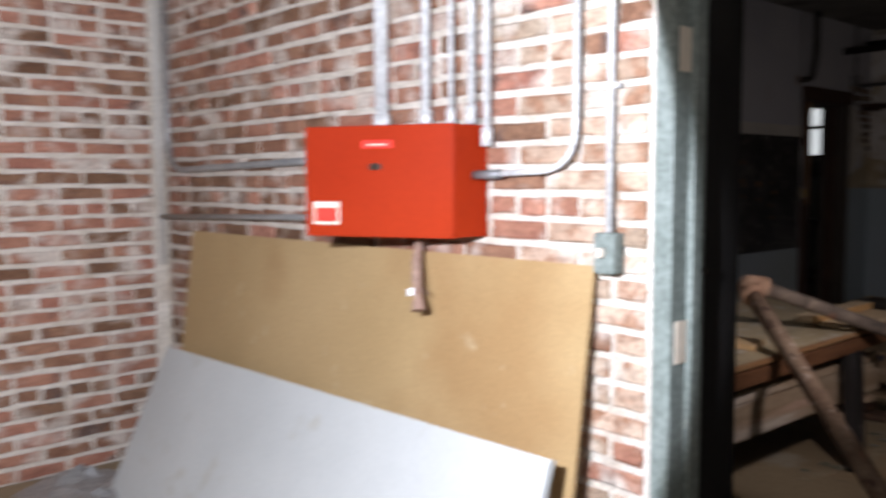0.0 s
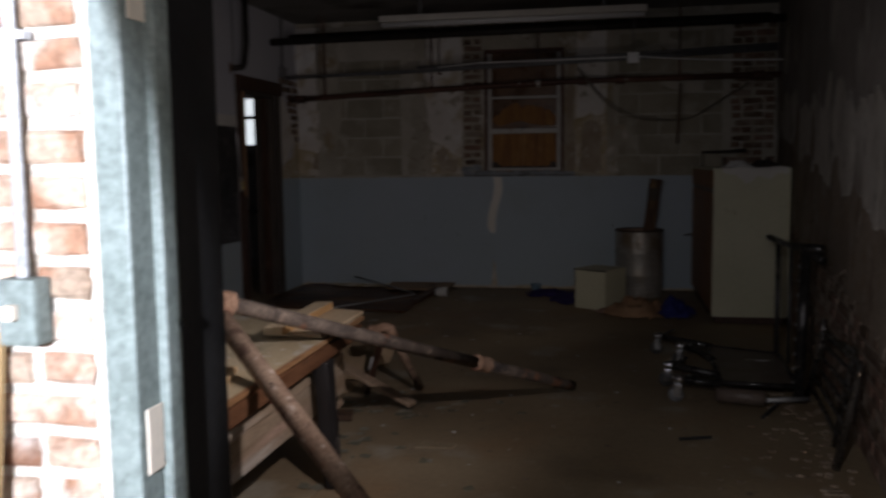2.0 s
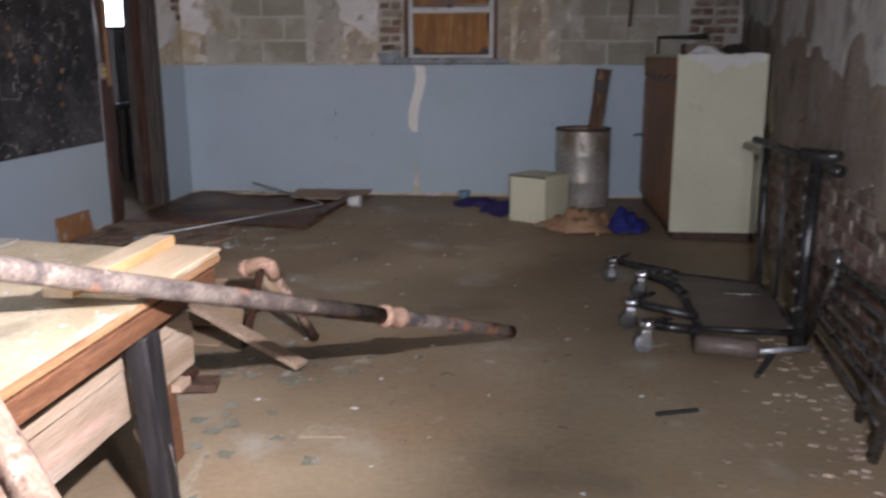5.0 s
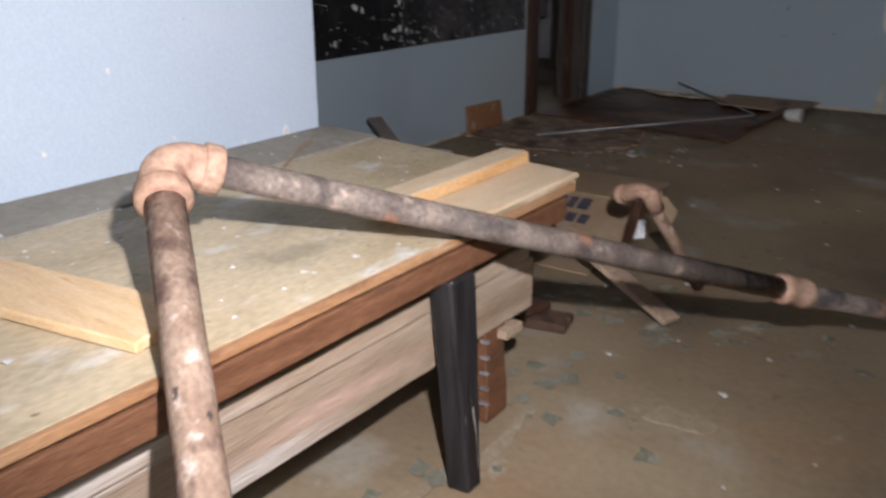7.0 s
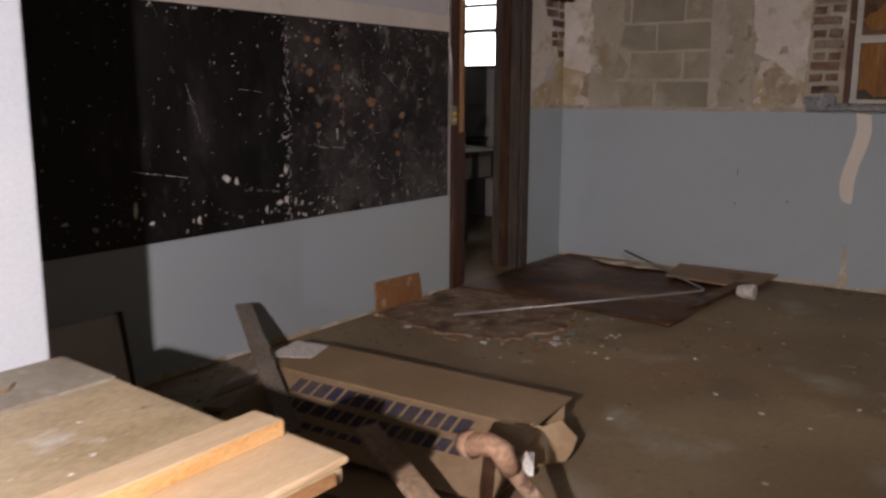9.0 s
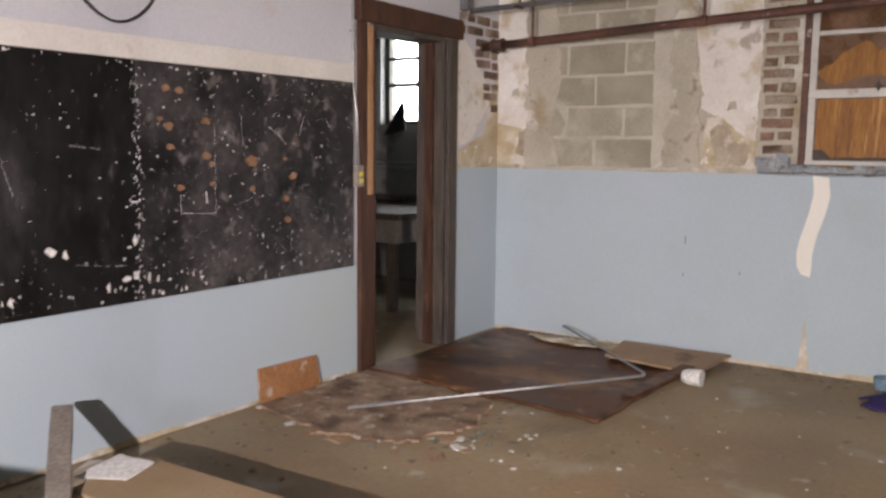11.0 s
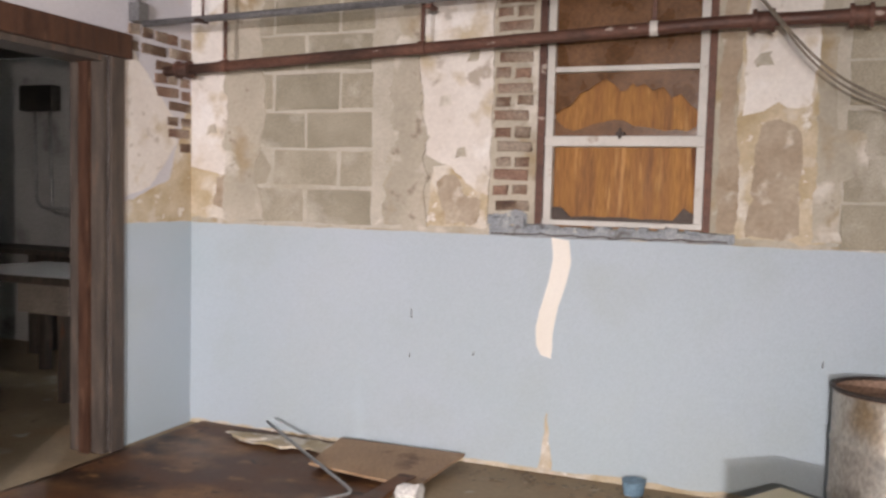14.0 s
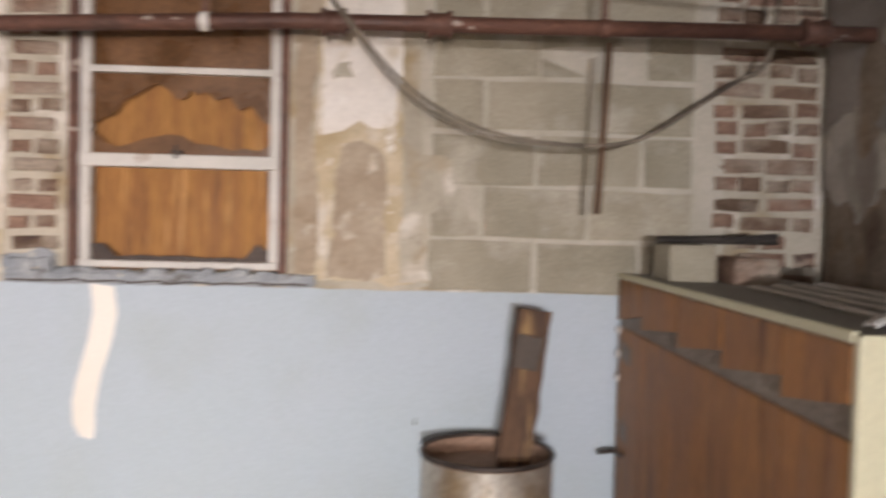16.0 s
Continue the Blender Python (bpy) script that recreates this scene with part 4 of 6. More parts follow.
part_at("broken_pane", sheet([(xl, 1.958)] + mid + [(xr, 1.958)], (0, gz, 0), (1, 0, 0), (0, 0, 1), 0.003), DIRTYGLASS, win, "jagged dirty glass remains")
mid = [(xl + (xr - xl) * i / 14, 1.675 + 0.05 * math.exp(-((i - 6) / 2.5) ** 2) + random.uniform(0, 0.012) + (0.06 if i == 0 else 0.02 if i in (1, 14) else 0)) for i in range(15)]
part_at("broken_pane", sheet([(xl, 1.657)] + [(xr, 1.657)] + mid[::-1], (0, gz, 0), (1, 0, 0), (0, 0, 1), 0.003), DIRTYGLASS, win, "jagged dirty glass remains")
part_at("upper_pane", B((xl, xr, gz, gz + 0.004, 1.988, WZ1 - 0.04)), DIRTYGLASS, win, "dirty brown pane")
mid = [(xl + (xr - xl) * i / 14, 1.262 + 0.012 * random.random() + (0.05 if i in (0, 1, 13) else 0) + (0.03 if i == 14 else 0)) for i in range(15)]
part_at("broken_pane", sheet([(xl, 1.252)] + [(xr, 1.252)] + mid[::-1], (0, gz, 0), (1, 0, 0), (0, 0, 1), 0.003), DRUMRIM, win, "dark dirt along the bottom")
bm = B((WL - 0.22, WR + 0.11, BY - 0.035, BY + 0.05, 1.165, 1.213), bevel=0.006)
bmesh.ops.subdivide_edges(bm, edges=[e for e in bm.edges if abs(e.verts[0].co.x - e.verts[1].co.x) > 0.3], cuts=24)
for v in bm.verts:
    v.co += Vector((0, 0.012, 0.010)) * noise.noise(v.co * 14)
sill = part_at("window_sill", bm, SILLM, win, "broken blue-grey sill")
random.seed(12)
for i in range(16):
    x = WL - 0.2 + 0.06 * i + random.uniform(-0.02, 0.02)
    w_, h_ = random.uniform(0.03, 0.075), random.uniform(0.012, 0.03) + (0.03 if i < 3 else 0)
    part_at("sill_lump", B((x, x + w_, BY - 0.042, BY - 0.008, 1.2, 1.2 + h_), bevel=0.006, jitter=0.007), SILLM, sill)
cr = [(WL - 0.2 + 0.05 * i, 1.176 + 0.012 * noise.noise(Vector((i * 0.7, 3, 2)))) for i in range(23)]
part_at("sill_crack", sheet([(x, z - 0.003) for x, z in cr] + [(x, z + 0.003 + 0.004 * abs(noise.noise(Vector((x * 20, 1, 1))))) for x, z in cr[::-1]], (0, BY - 0.0445, 0), (1, 0, 0), (0, 0, 1), 0.004), DRUMRIM, sill, "dark crack along the sill")

# ---- pipes and cables along the back wall ----


def pipe_thing(name, label, category, pts, r, material, sides=12, wob=0.0):
    ob = thing(name, label, category, at=pts[0])
    part_at("pipe", tube(pts, r, sides, wob=wob), material, ob, smooth=True)
    return ob


p = pipe_thing("brown_pipe", "brown painted water pipe on hangers under the ceiling", "pipe", [(-2.59, 9.30, 1.985), (-1.2, 9.25, 2.038), (0.3, 9.17, 2.083), (2.29, 9.10, 2.085)], 0.027, BROWNPIPE, 14)
for x, z in ((-2.46, 1.99), (0.45, 2.083), (0.80, 2.083), (2.05, 2.085)):
    y = 9.30 - (x + 2.6) * 0.042
    cp = part_at("coupling", tube([(x - 0.04, y, z), (x - 0.03, y, z), (x + 0.03, y, z), (x + 0.04, y, z)], [0.03, 0.038, 0.038, 0.03], 14), BROWNPIPE, p, smooth=True)
    for s in (-0.034, 0.034):
        part_at("flange", tube([(x + s - 0.008, y, z), (x + s + 0.008, y, z)], 0.047, 12), BROWNPIPE, cp)
for x in (-2.19, -1.05, 0.02, 1.35):
    y = 9.295 - (x + 2.6) * 0.042
    z = 1.985 + (x + 2.59) * 0.038 if x < -1.2 else min(2.083, 2.038 + (x + 1.2) * 0.03)
    part_at("hanger", B((x - 0.009, x + 0.009, y - 0.005, y + 0.005, z, 2.797)), BROWNPIPE, p)
    part_at("clamp", tube([(x - 0.016, y, z), (x + 0.016, y, z)], 0.032, 14), WINPAINT if 0 < x < 0.1 else BROWNPIPE, p)
c = thing("conduit", "grey steel conduits running under the ceiling from a junction box", "conduit", at=(-2.56, 9.06, 2.25))
part_at("junction_box", B((-2.605, -2.53, 9.02, 9.10, 2.20, 2.30), bevel=0.006), GREYCOND, c)
part_at("conduit_run", tube([(-2.53, 9.06, 2.19), (-1.2, 9.05, 2.215), (0.4, 9.03, 2.26), (2.2, 9.0, 2.32)], 0.017, 12), GREYCOND, c, smooth=True)
part_at("conduit_run", tube([(-1.15, 9.02, 2.245), (0.4, 8.99, 2.285), (2.2, 8.96, 2.345)], 0.013, 10), GREYCOND, c, smooth=True)
part_at("conduit_run", tube([(-1.6, 9.02, 2.19), (0.4, 8.99, 2.24), (2.2, 8.96, 2.295)], 0.010, 10), GREYCOND, c, smooth=True)
part_at("conduit_drop", tube([(-2.565, 9.06, 2.3), (-2.565, 9.06, 2.797)], 0.011, 10), GREYCOND, c, smooth=True)
for x in (-2.16, -0.93):
    part_at("strap", B((x - 0.014, x + 0.014, 9.00, 9.08, 2.175, 2.19), (x - 0.014, x - 0.004, 9.06, 9.07, 2.19, 2.797)), BROWNPIPE, c)
pipe_thing("black_pipe", "black iron pipe under the ceiling", "pipe", [(-2.605, 8.85, 2.52), (2.2, 8.75, 2.54)], 0.035, BLACKPIPE, 12)
pipe_thing("black_pipe", "thin black pipe under the ceiling", "pipe", [(-2.605, 9.35, 2.64), (2.2, 9.35, 2.66)], 0.028, BLACKPIPE, 10)
vp = pipe_thing("rusty_drop_pipe", "thin rusty pipe hanging down from the ceiling pipe", "pipe", [(1.36, 9.10, 2.03), (1.35, 9.10, 1.75), (1.335, 9.10, 1.465)], 0.012, STICKW, 10, 0.002)
cb = thing("hanging_cable", "dusty pair of cables sagging across the wall", "cable", at=(0.5, 9.1, 2.08))
part_at("cable", tube(bend((0.40, 9.08, 2.20), (0.80, 9.08, 1.72), (1.25, 9.09, 1.69), 0.35, 12), 0.0055, 8), CABLE, cb, smooth=True)
part_at("cable", tube(bend((0.42, 9.07, 2.17), (0.78, 9.07, 1.70), (1.28, 9.08, 1.685), 0.34, 12), 0.005, 8), CABLE, cb, smooth=True)
part_at("cable", tube(bend((1.25, 9.09, 1.69), (1.45, 9.1, 1.69), (1.86, 9.25, 1.95), 0.14, 8), 0.007, 8), CABLE, cb, smooth=True)
part_at("cable", tube(bend((1.86, 9.25, 1.95), (1.98, 9.3, 2.0), (2.02, 9.3, 2.3), 0.08, 6), 0.009, 8), CABLE, cb, smooth=True)
jb = thing("junction_box", "small white plastic junction box on a white wire", "junction box", at=(0.91, 8.6, 2.23))
part_at("box", B((0.86, 0.96, 8.57, 8.63, 2.175, 2.27), bevel=0.008), WHITEPLASTIC, jb)
part_at("wire", tube([(-0.93, 8.99, 2.24), (-0.5, 8.7, 2.235), (0.2, 8.61, 2.225), (0.86, 8.6, 2.23)], 0.006, 6), WHITEPLASTIC, jb)
part_at("wire", tube(sag((0.96, 8.6, 2.23), (2.18, 8.65, 2.17), 0.015), 0.006, 6), WHITEPLASTIC, jb)
part_at("drop_rod", tube([(0.91, 8.6, 2.27), (0.91, 8.6, 2.798)], 0.004, 6), GREYCOND, jb)
lamp = thing("ceiling_light", "long unlit white fluorescent fitting hung under the ceiling", "ceiling light", at=(-0.2, 8.5, 2.6))
part_at("housing", B((-1.38, 1.02, 8.44, 8.56, 2.60, 2.66), bevel=0.012), PALEWOOD, lamp)
for y in (8.47, 8.53):
    part_at("tube", tube([(-1.36, y, 2.58), (1.0, y, 2.58)], 0.018, 10), WHITEPLASTIC, lamp, smooth=True)
for x in (-1.0, 0.65):
    part_at("hanger", B((x - 0.01, x + 0.01, 8.49, 8.51, 2.66, 2.798)), GREYCOND, lamp)

# ---- chalkboard wall fittings ----
s = thing("wall_conduit", "thin grey conduit down to a small outlet box", "conduit", at=(LX, 7.95, 1.15))
part_at("conduit_run", tube([(LX + 0.012, 7.935, 2.797), (LX + 0.012, 7.94, 1.62), (LX + 0.025, 7.95, 1.5), (LX + 0.03, 7.955, 1.20)], 0.009, 8), GREYROD, s, smooth=True)
part_at("outlet_box", B((LX + 0.02, LX + 0.05, 7.925, 7.985, 1.08, 1.20), bevel=0.004), GREYWORN, s)
part_at("terminal", B((LX + 0.05, LX + 0.06, 7.945, 7.97, 1.10, 1.125), (LX + 0.05, LX + 0.06, 7.945, 7.97, 1.14, 1.165), bevel=0.003), YELLOW, s, "small yellow terminals")
part_at("strap", B((LX, LX + 0.022, 7.915, 7.955, 1.93, 1.945)), GREYROD, s)
e = pipe_thing("black_elbow_pipe", "short black pipe bending out of the wall above the door", "pipe", bend((LX, 7.87, 2.17), (LX + 0.09, 7.98, 2.18), (LX + 0.09, 8.05, 2.40), 0.05) + [Vector((LX + 0.09, 8.05, 2.797))], 0.026, BLACKPIPE, 12)
part_at("wall_plate", tube([(LX, 7.87, 2.17), (LX + 0.006, 7.875, 2.17)], 0.05, 16), GLUE, e, "rust ring on the wall")
pipe_thing("loose_wire", "black wire hanging in a loop on the wall", "wire", [Vector((LX + 0.012, 6.45 + (0.17 + 0.05 * abs(a)) * math.sin(a * 1.5), 2.02 - 0.22 * math.cos(a * 1.5) + 0.25 * max(0, abs(a) - 0.8))) for a in [k / 10 - 1.2 for k in range(25)]], 0.006, BLACKPIPE, 6)

# ---- far room ----
fb = thing("fuse_box", "dark metal fuse box with two conduits on the far wall", "fuse box", at=(-5.22, 10.98, 1.98))
part_at("box", B((-5.42, -5.06, 10.90, 10.999, 1.97, 2.18), bevel=0.008), BLACKPIPE, fb)
for x in (-5.32, -5.15):
    part_at("conduit_run", tube(bend((x, 10.97, 1.97), (x + 0.02, 10.97, 1.15 - (x + 5.3) * 0.3), (-4.3, 10.97, 1.15 - (x + 5.3) * 0.3), 0.12), 0.014, 8), GREYROD, fb, smooth=True)
tb = thing("workbench", "old grey wooden workbench in the far room", "workbench", at=(-3.8, 9.9, 0))
part_at("top", B((-4.5, -3.42, 9.45, 10.3, 0.74, 0.79), bevel=0.006), GREYWOOD, tb)
part_at("drawer", B((-3.9, -3.48, 9.5, 9.9, 0.55, 0.737), bevel=0.005), GREYWORN, tb)
for x, y in ((-3.55, 9.55), (-4.42, 9.55), (-3.55, 10.22), (-4.42, 10.22)):
    part_at("leg", plank((x, y, 0), (x, y, 0.739), 0.07, 0.07, up=(0, 1, 0)), GREYWOOD, tb)
sh = thing("wall_shelf", "dark wooden shelf along the far wall", "shelf", at=(-5.0, 10.8, 0.8))
part_at("board", B((-6.6, -4.2, 10.55, 10.999, 0.80, 0.84), bevel=0.005), GREYWOOD, sh)
for x in (-6.2, -5.0):
    part_at("bracket", B((x, x + 0.08, 10.6, 10.99, 0.0, 0.80)), GREYWOOD, sh)
pipe_thing("black_pipe", "black pipe under the ceiling of the far room", "pipe", [(-7.2, 9.6, 2.22), (LX - 0.2, 9.9, 2.25)], 0.05, BLACKPIPE, 12)
bk = thing("bracket_arm", "black sheet-metal vent flap standing off the window", "bracket", at=(-4.65, 10.9, 1.3))
part_at("flap", sheet([(0, 0), (0.35, 0.05), (0.32, 0.30), (0.28, 0.32)], (-4.78, 11.0, 1.42), (1, -0.3, 0), (0, 0, 1), 0.012), BLACKPIPE, bk)

# ---- table with pipes ----
table = thing("work_table", "long low wooden table with a dusty plywood top and brown apron", "table", at=(-0.87, 3.5, 0))
TZ = 0.616


def tilt(bm):
    """The table stands a little higher along the wall."""
    for v in bm.verts:
        v.co.z += (-0.43 - v.co.x) * 0.045
    return bm


part_at("tabletop", tilt(B((-1.10, -0.428, 2.55, 4.53, TZ - 0.028, TZ), bevel=0.004)), PLYTOP, table, "dusty plywood, white chips")
part_at("tabletop", tilt(B((PX + 0.003, -1.106, 2.55, 4.53, TZ - 0.028, TZ + 0.004), bevel=0.004)), DUSTTOP, table, "greyer dusty back board")
part_at("edge_band", tilt(B((-0.4275, -0.414, 2.55, 4.50, TZ - 0.018, TZ + 0.001), bevel=0.003)), EDGEWOOD, table, "orange worn edge strip")
part_at("apron", B((-0.455, -0.417, 2.56, 4.46, TZ - 0.088, TZ - 0.029), bevel=0.004), APRON, table)
part_at("apron", B((PX + 0.02, -0.456, 4.43, 4.46, TZ - 0.088, TZ - 0.03), bevel=0.004), APRON, table)
for x, y in ((-0.43, 3.97), (-0.43, 2.62), (-1.24, 4.40), (-1.24, 2.62)):
    part_at("leg", plank((x - 0.005, y, TZ - 0.03 if x < -1 else TZ - 0.089), (x + 0.03, y - 0.0, 0), 0.10, 0.062, up=(1, 0, 0), bevel=0.006, taper=0.55), BLACKWOOD, table, "tapered leg in chipped black paint")
part_at("post", plank((-0.535, 4.26, TZ - 0.089), (-0.515, 4.28, 0), 0.03, 0.10, up=(0, 1, 0), bevel=0.003), APRON, table, "rough brown corner post")
for k in range(6):
    part_at("spike", B((-0.52, -0.497, 4.215, 4.228, 0.06 + k * 0.045, 0.066 + k * 0.045)), GREYROD, table)
st = thing("plank_stack", "weathered pale planks slung under the table", "planks", at=(-0.6, 3.5, 0.3))
for x, y0, y1, z0, z1, w in ((-0.50, 2.5, 4.40, 0.435, 0.475, 0.03), (-0.51, 2.5, 4.43, 0.285, 0.43, 0.035), (-0.58, 2.5, 4.44, 0.27, 0.33, 0.09)):
    part_at("plank", plank((x, y0, (z0 + z1) / 2 + 0.012), (x, y1, (z0 + z1) / 2 - 0.012), w, z1 - z0, cuts=14, warp=0.005), OLDPLANK, st)
for y in (4.32, 2.74):
    part_at("batten", B((-0.63, -0.48, y - 0.04, y + 0.04, 0.232, 0.256)), LATH, st)
    part_at("prop", plank((-0.58, y, 0.0), (-0.58, y, 0.232), 0.06, 0.03, up=(0, 1, 0)), LATH, st)
wp = tagged(link_mesh("white_plank", tilt(plank((-0.54, 3.96, TZ + 0.010), (-0.535, 4.55, TZ + 0.008), 0.21, 0.014, cuts=8, warp=0.002)), STUD), "short pale plank along the table's end", "plank")
sd = thing("stud_offcut", "sawn pine stud offcut lying on the table", "timber", at=(-0.62, 4.2, TZ))
part_at("stud", B((-0.655, -0.575, 3.90, 4.53, TZ + 0.024, TZ + 0.058), bevel=0.004), STUD, sd)
part_at("sawn_side", B((-0.5748, -0.5735, 3.902, 4.528, TZ + 0.026, TZ + 0.056)), STUDSIDE, sd, "orange sawn side")
pb = tagged(link_mesh("pine_board", tilt(plank((-1.27, 3.135, TZ + 0.012), (-0.515, 3.307, TZ + 0.012), 0.155, 0.02, cuts=8, warp=0.003)), PINE), "clean yellow pine board across the table", "board")
bm = bmesh.new()
random.seed(3)
for i in range(70):
    x, y, r = random.uniform(-1.28, -0.45), random.uniform(2.6, 4.45), random.uniform(0.003, 0.010) * (2 if i % 11 == 0 else 1)
    a = random.uniform(0, 6)
    bm.faces.new([bm.verts.new((x + r * math.cos(a + k * 1.57) * random.uniform(.5, 1.3), y + r * math.sin(a + k * 1.57), TZ + 0.005 + 0.002 * (k % 2))) for k in range(4)])
tagged(link_mesh("paint_flake", tilt(bm), CHIP), "white paint flakes scattered on the table", "flakes", kind="stuff")
root = [(-1.222, 4.36), (-1.195, 4.33), (-1.17, 4.26), (-1.142, 4.212), (-1.10, 4.15), (-1.055, 4.075), (-1.01, 4.03), (-0.953, 3.931)]
tagged(link_mesh("thin_root", tilt(tube([(x, y, TZ + 0.006) for x, y in root], [0.003, 0.007, 0.005, 0.006, 0.005, 0.006, 0.004, 0.002], 8, wob=0.002)), LATH), "thin brown dried root lying on the table", "root")
for y, z, w in ((4.353, 0.668, 0.013), (4.188, 0.658, 0.008), (3.78, 0.914, 0.006), (3.589, 0.748, 0.006), (4.02, 1.02, 0.004), (4.30, 1.32, 0.005), (3.95, 0.72, 0.004)):
    part("wall_chip", sheet([(y - w, z - w), (y + w * 0.7, z - w * 1.2), (y + w, z + w * 0.5), (y + w * 0.2, z + w * 1.6), (y - w * 0.8, z + w * 0.6)], (PX, 0, 0), (0, 1, 0), (0, 0, 1), 0.002, 0.002, 0.006, seed=int(y * 50)), CHIP, wall_pier)

EL = Vector((-0.652, 3.42, 0.865))
P1, P2 = Vector((0.50, 5.53, 0.048)), Vector((0.475, 2.64, 0.04))
d1, d2 = (P1 - EL).normalized(), (P2 - EL).normalized()
CD = 1.58
pp = thing("rusty_pipe", "two rusty iron pipes joined by an elbow, propped on the table", "pipe", at=EL)
part_at("pipe_length", tube([EL + d1 * 0.05, EL + d1 * 0.8, EL + d1 * (CD + 0.01)], 0.029, 20, wob=0.0006), SCALE, pp, "rusty pipe, dark scale", True)
part_at("pipe_length", tube([EL + d1 * (CD + 0.11), P1 - d1 * 0.1, P1], 0.027, 20, wob=0.0006), SCALE, pp, "", True)
c0 = EL + d1 * CD
part_at("coupling", tube([c0, c0 + d1 * 0.012, c0 + d1 * 0.03, c0 + d1 * 0.045, c0 + d1 * 0.075, c0 + d1 * 0.09, c0 + d1 * 0.11, c0 + d1 * 0.125], [0.031, 0.041, 0.041, 0.036, 0.036, 0.040, 0.040, 0.031], 20), RUSTFIT, pp, "rusty union", True)
part_at("pipe_length", tube([EL + d2 * 0.05, EL + d2 * 0.8, P2], 0.033, 20, wob=0.0006), RUST, pp, "pinkish rusty pipe", True)
part_at("elbow", tube(bend(EL + d1 * 0.088, EL, EL + d2 * 0.088, 0.068, 8), 0.039, 20), RUSTFIT, pp, "rusty elbow fitting", True)
for d, r in ((d1, 0.045), (d2, 0.047)):
    part_at("elbow_collar", tube([EL + d * 0.070, EL + d * 0.074, EL + d * 0.102, EL + d * 0.106], [r - 0.006, r, r, r - 0.008], 20), RUSTFIT, pp, smooth=True)

# ---- heap behind the table ----
cx = thing("cardboard_box", "long flattened cardboard box with blue printing, torn end", "box", at=(-1.35, 5.9, 0))
m = pose(-1.36, 5.72, 0, 0, 0, 2)
part_at("top_flap", B((-0.62, 0.60, 0.10, 0.42, 0.165, 0.171), m=m @ pose(0, 0, 0, 2, 0, 0)), CARD, cx)
part_at("body", B((-0.62, 0.58, -0.40, 0.40, 0.003, 0.009), (-0.62, 0.58, 0.395, 0.40, 0.009, 0.16), (-0.62, 0.58, 0.10, 0.105, 0.009, 0.165), m=m), CARD, cx)
part_at("front_flap", B((-0.60, 0.62, -0.34, 0.005, -0.003, 0.003), m=m @ pose(0, 0.10, 0.165, 22, 0, 0)), CARD, cx)
mt = m @ pose(0, 0.10, 0.165, 22, 0, 0)
random.seed(11)
for row, (y, h) in enumerate(((-0.065, 0.075), (-0.165, 0.060), (-0.25, 0.03))):
    x = -0.42
    while x < (0.38 if row < 2 else 0.1):
        w = random.uniform(0.035, 0.055)
        part_at("print_bar", B((x, x + w, y - h / 2, y + h / 2, 0.0032, 0.0042), m=mt), INK, cx)
        x += w + 0.014
part_at("torn_end", sheet([(0, 0), (0.14, 0.02), (0.18, 0.10), (0.12, 0.17), (0.05, 0.15), (0, 0.17)], tuple(m @ Vector((0.58, 0.12, 0.012))), (0.75, 0.5, 0.1), (0, 0, 1), 0.005, 0.012, seed=3), CARD, cx)
part_at("paper_tag", sheet([(0, 0), (0.10, 0.02), (0.09, 0.10), (0.01, 0.09)], tuple(m @ Vector((0.56, -0.02, 0.03))), (0.9, 0.3, 0), (0, 0.35, 0.9), 0.003), PAPER, cx, "white paper tag")


def lath(a, b, w, t, material=LATH, label="loose strip of old wood lying in the heap"):
    return tagged(link_mesh("wood_strip", plank(a, b, w, t, warp=0.003), material), label, "timber")


lath((-2.38, 6.02, 0.32), (-1.52, 5.46, 0.10), 0.075, 0.022, GREYWORN, "old greyed wooden strip leaning on the heap")
lath((-1.02, 5.28, 0.30), (-0.32, 5.06, 0.035), 0.075, 0.022, label="tan strip of wood slanting to the floor")
lath((-1.25, 4.74, 0.03), (-0.60, 4.88, 0.02), 0.11, 0.03, STICKW, "old dark board lying on the floor")
lath((-1.3, 5.02, 0.035), (-0.70, 4.84, 0.06), 0.13, 0.03, DARKWOOD, "dark broken board lying on the floor")
lath((-2.45, 6.25, 0.02), (-2.05, 5.6, 0.02), 0.16, 0.02, OLDPLANK, "pale board lying along the wall")
pw = thing("pale_panel", "small pale board with a dark edge leaning on the wall", "board", at=(-2.5, 5.4, 0))
PM = pose(-2.50, 5.32, 0, 0, -12, 0)
part_at("face", B((-0.009, 0.009, -0.17, 0.178, 0.002, 0.365), bevel=0.002, m=PM), PALEWOOD, pw)
part_at("edge", B((-0.010, 0.012, 0.1785, 0.20, 0.0, 0.372), bevel=0.002, m=PM), DRUMRIM, pw, "dark edge strip")
tagged(link_mesh("paper_scrap", sheet([(0, 0), (0.2, 0.03), (0.22, 0.17), (0.05, 0.2)], (-2.05, 5.85, 0.178), (0.9, 0.3, 0), (-0.3, 0.9, 0.1), 0.003, 0.008), PAPER), "crumpled pale paper scrap on the heap", "paper")
e2 = Vector((-0.455, 5.12, 0.42))
q2 = thing("small_rusty_pipe", "rusty pipe stub with a cross fitting leaning on the heap", "pipe", at=e2)
f2 = Vector((-0.36, 5.42, 0.03))
part_at("pipe_length", tube([e2, (e2 + f2) / 2, f2], 0.021, 14, wob=0.0006), RUST, q2, smooth=True)
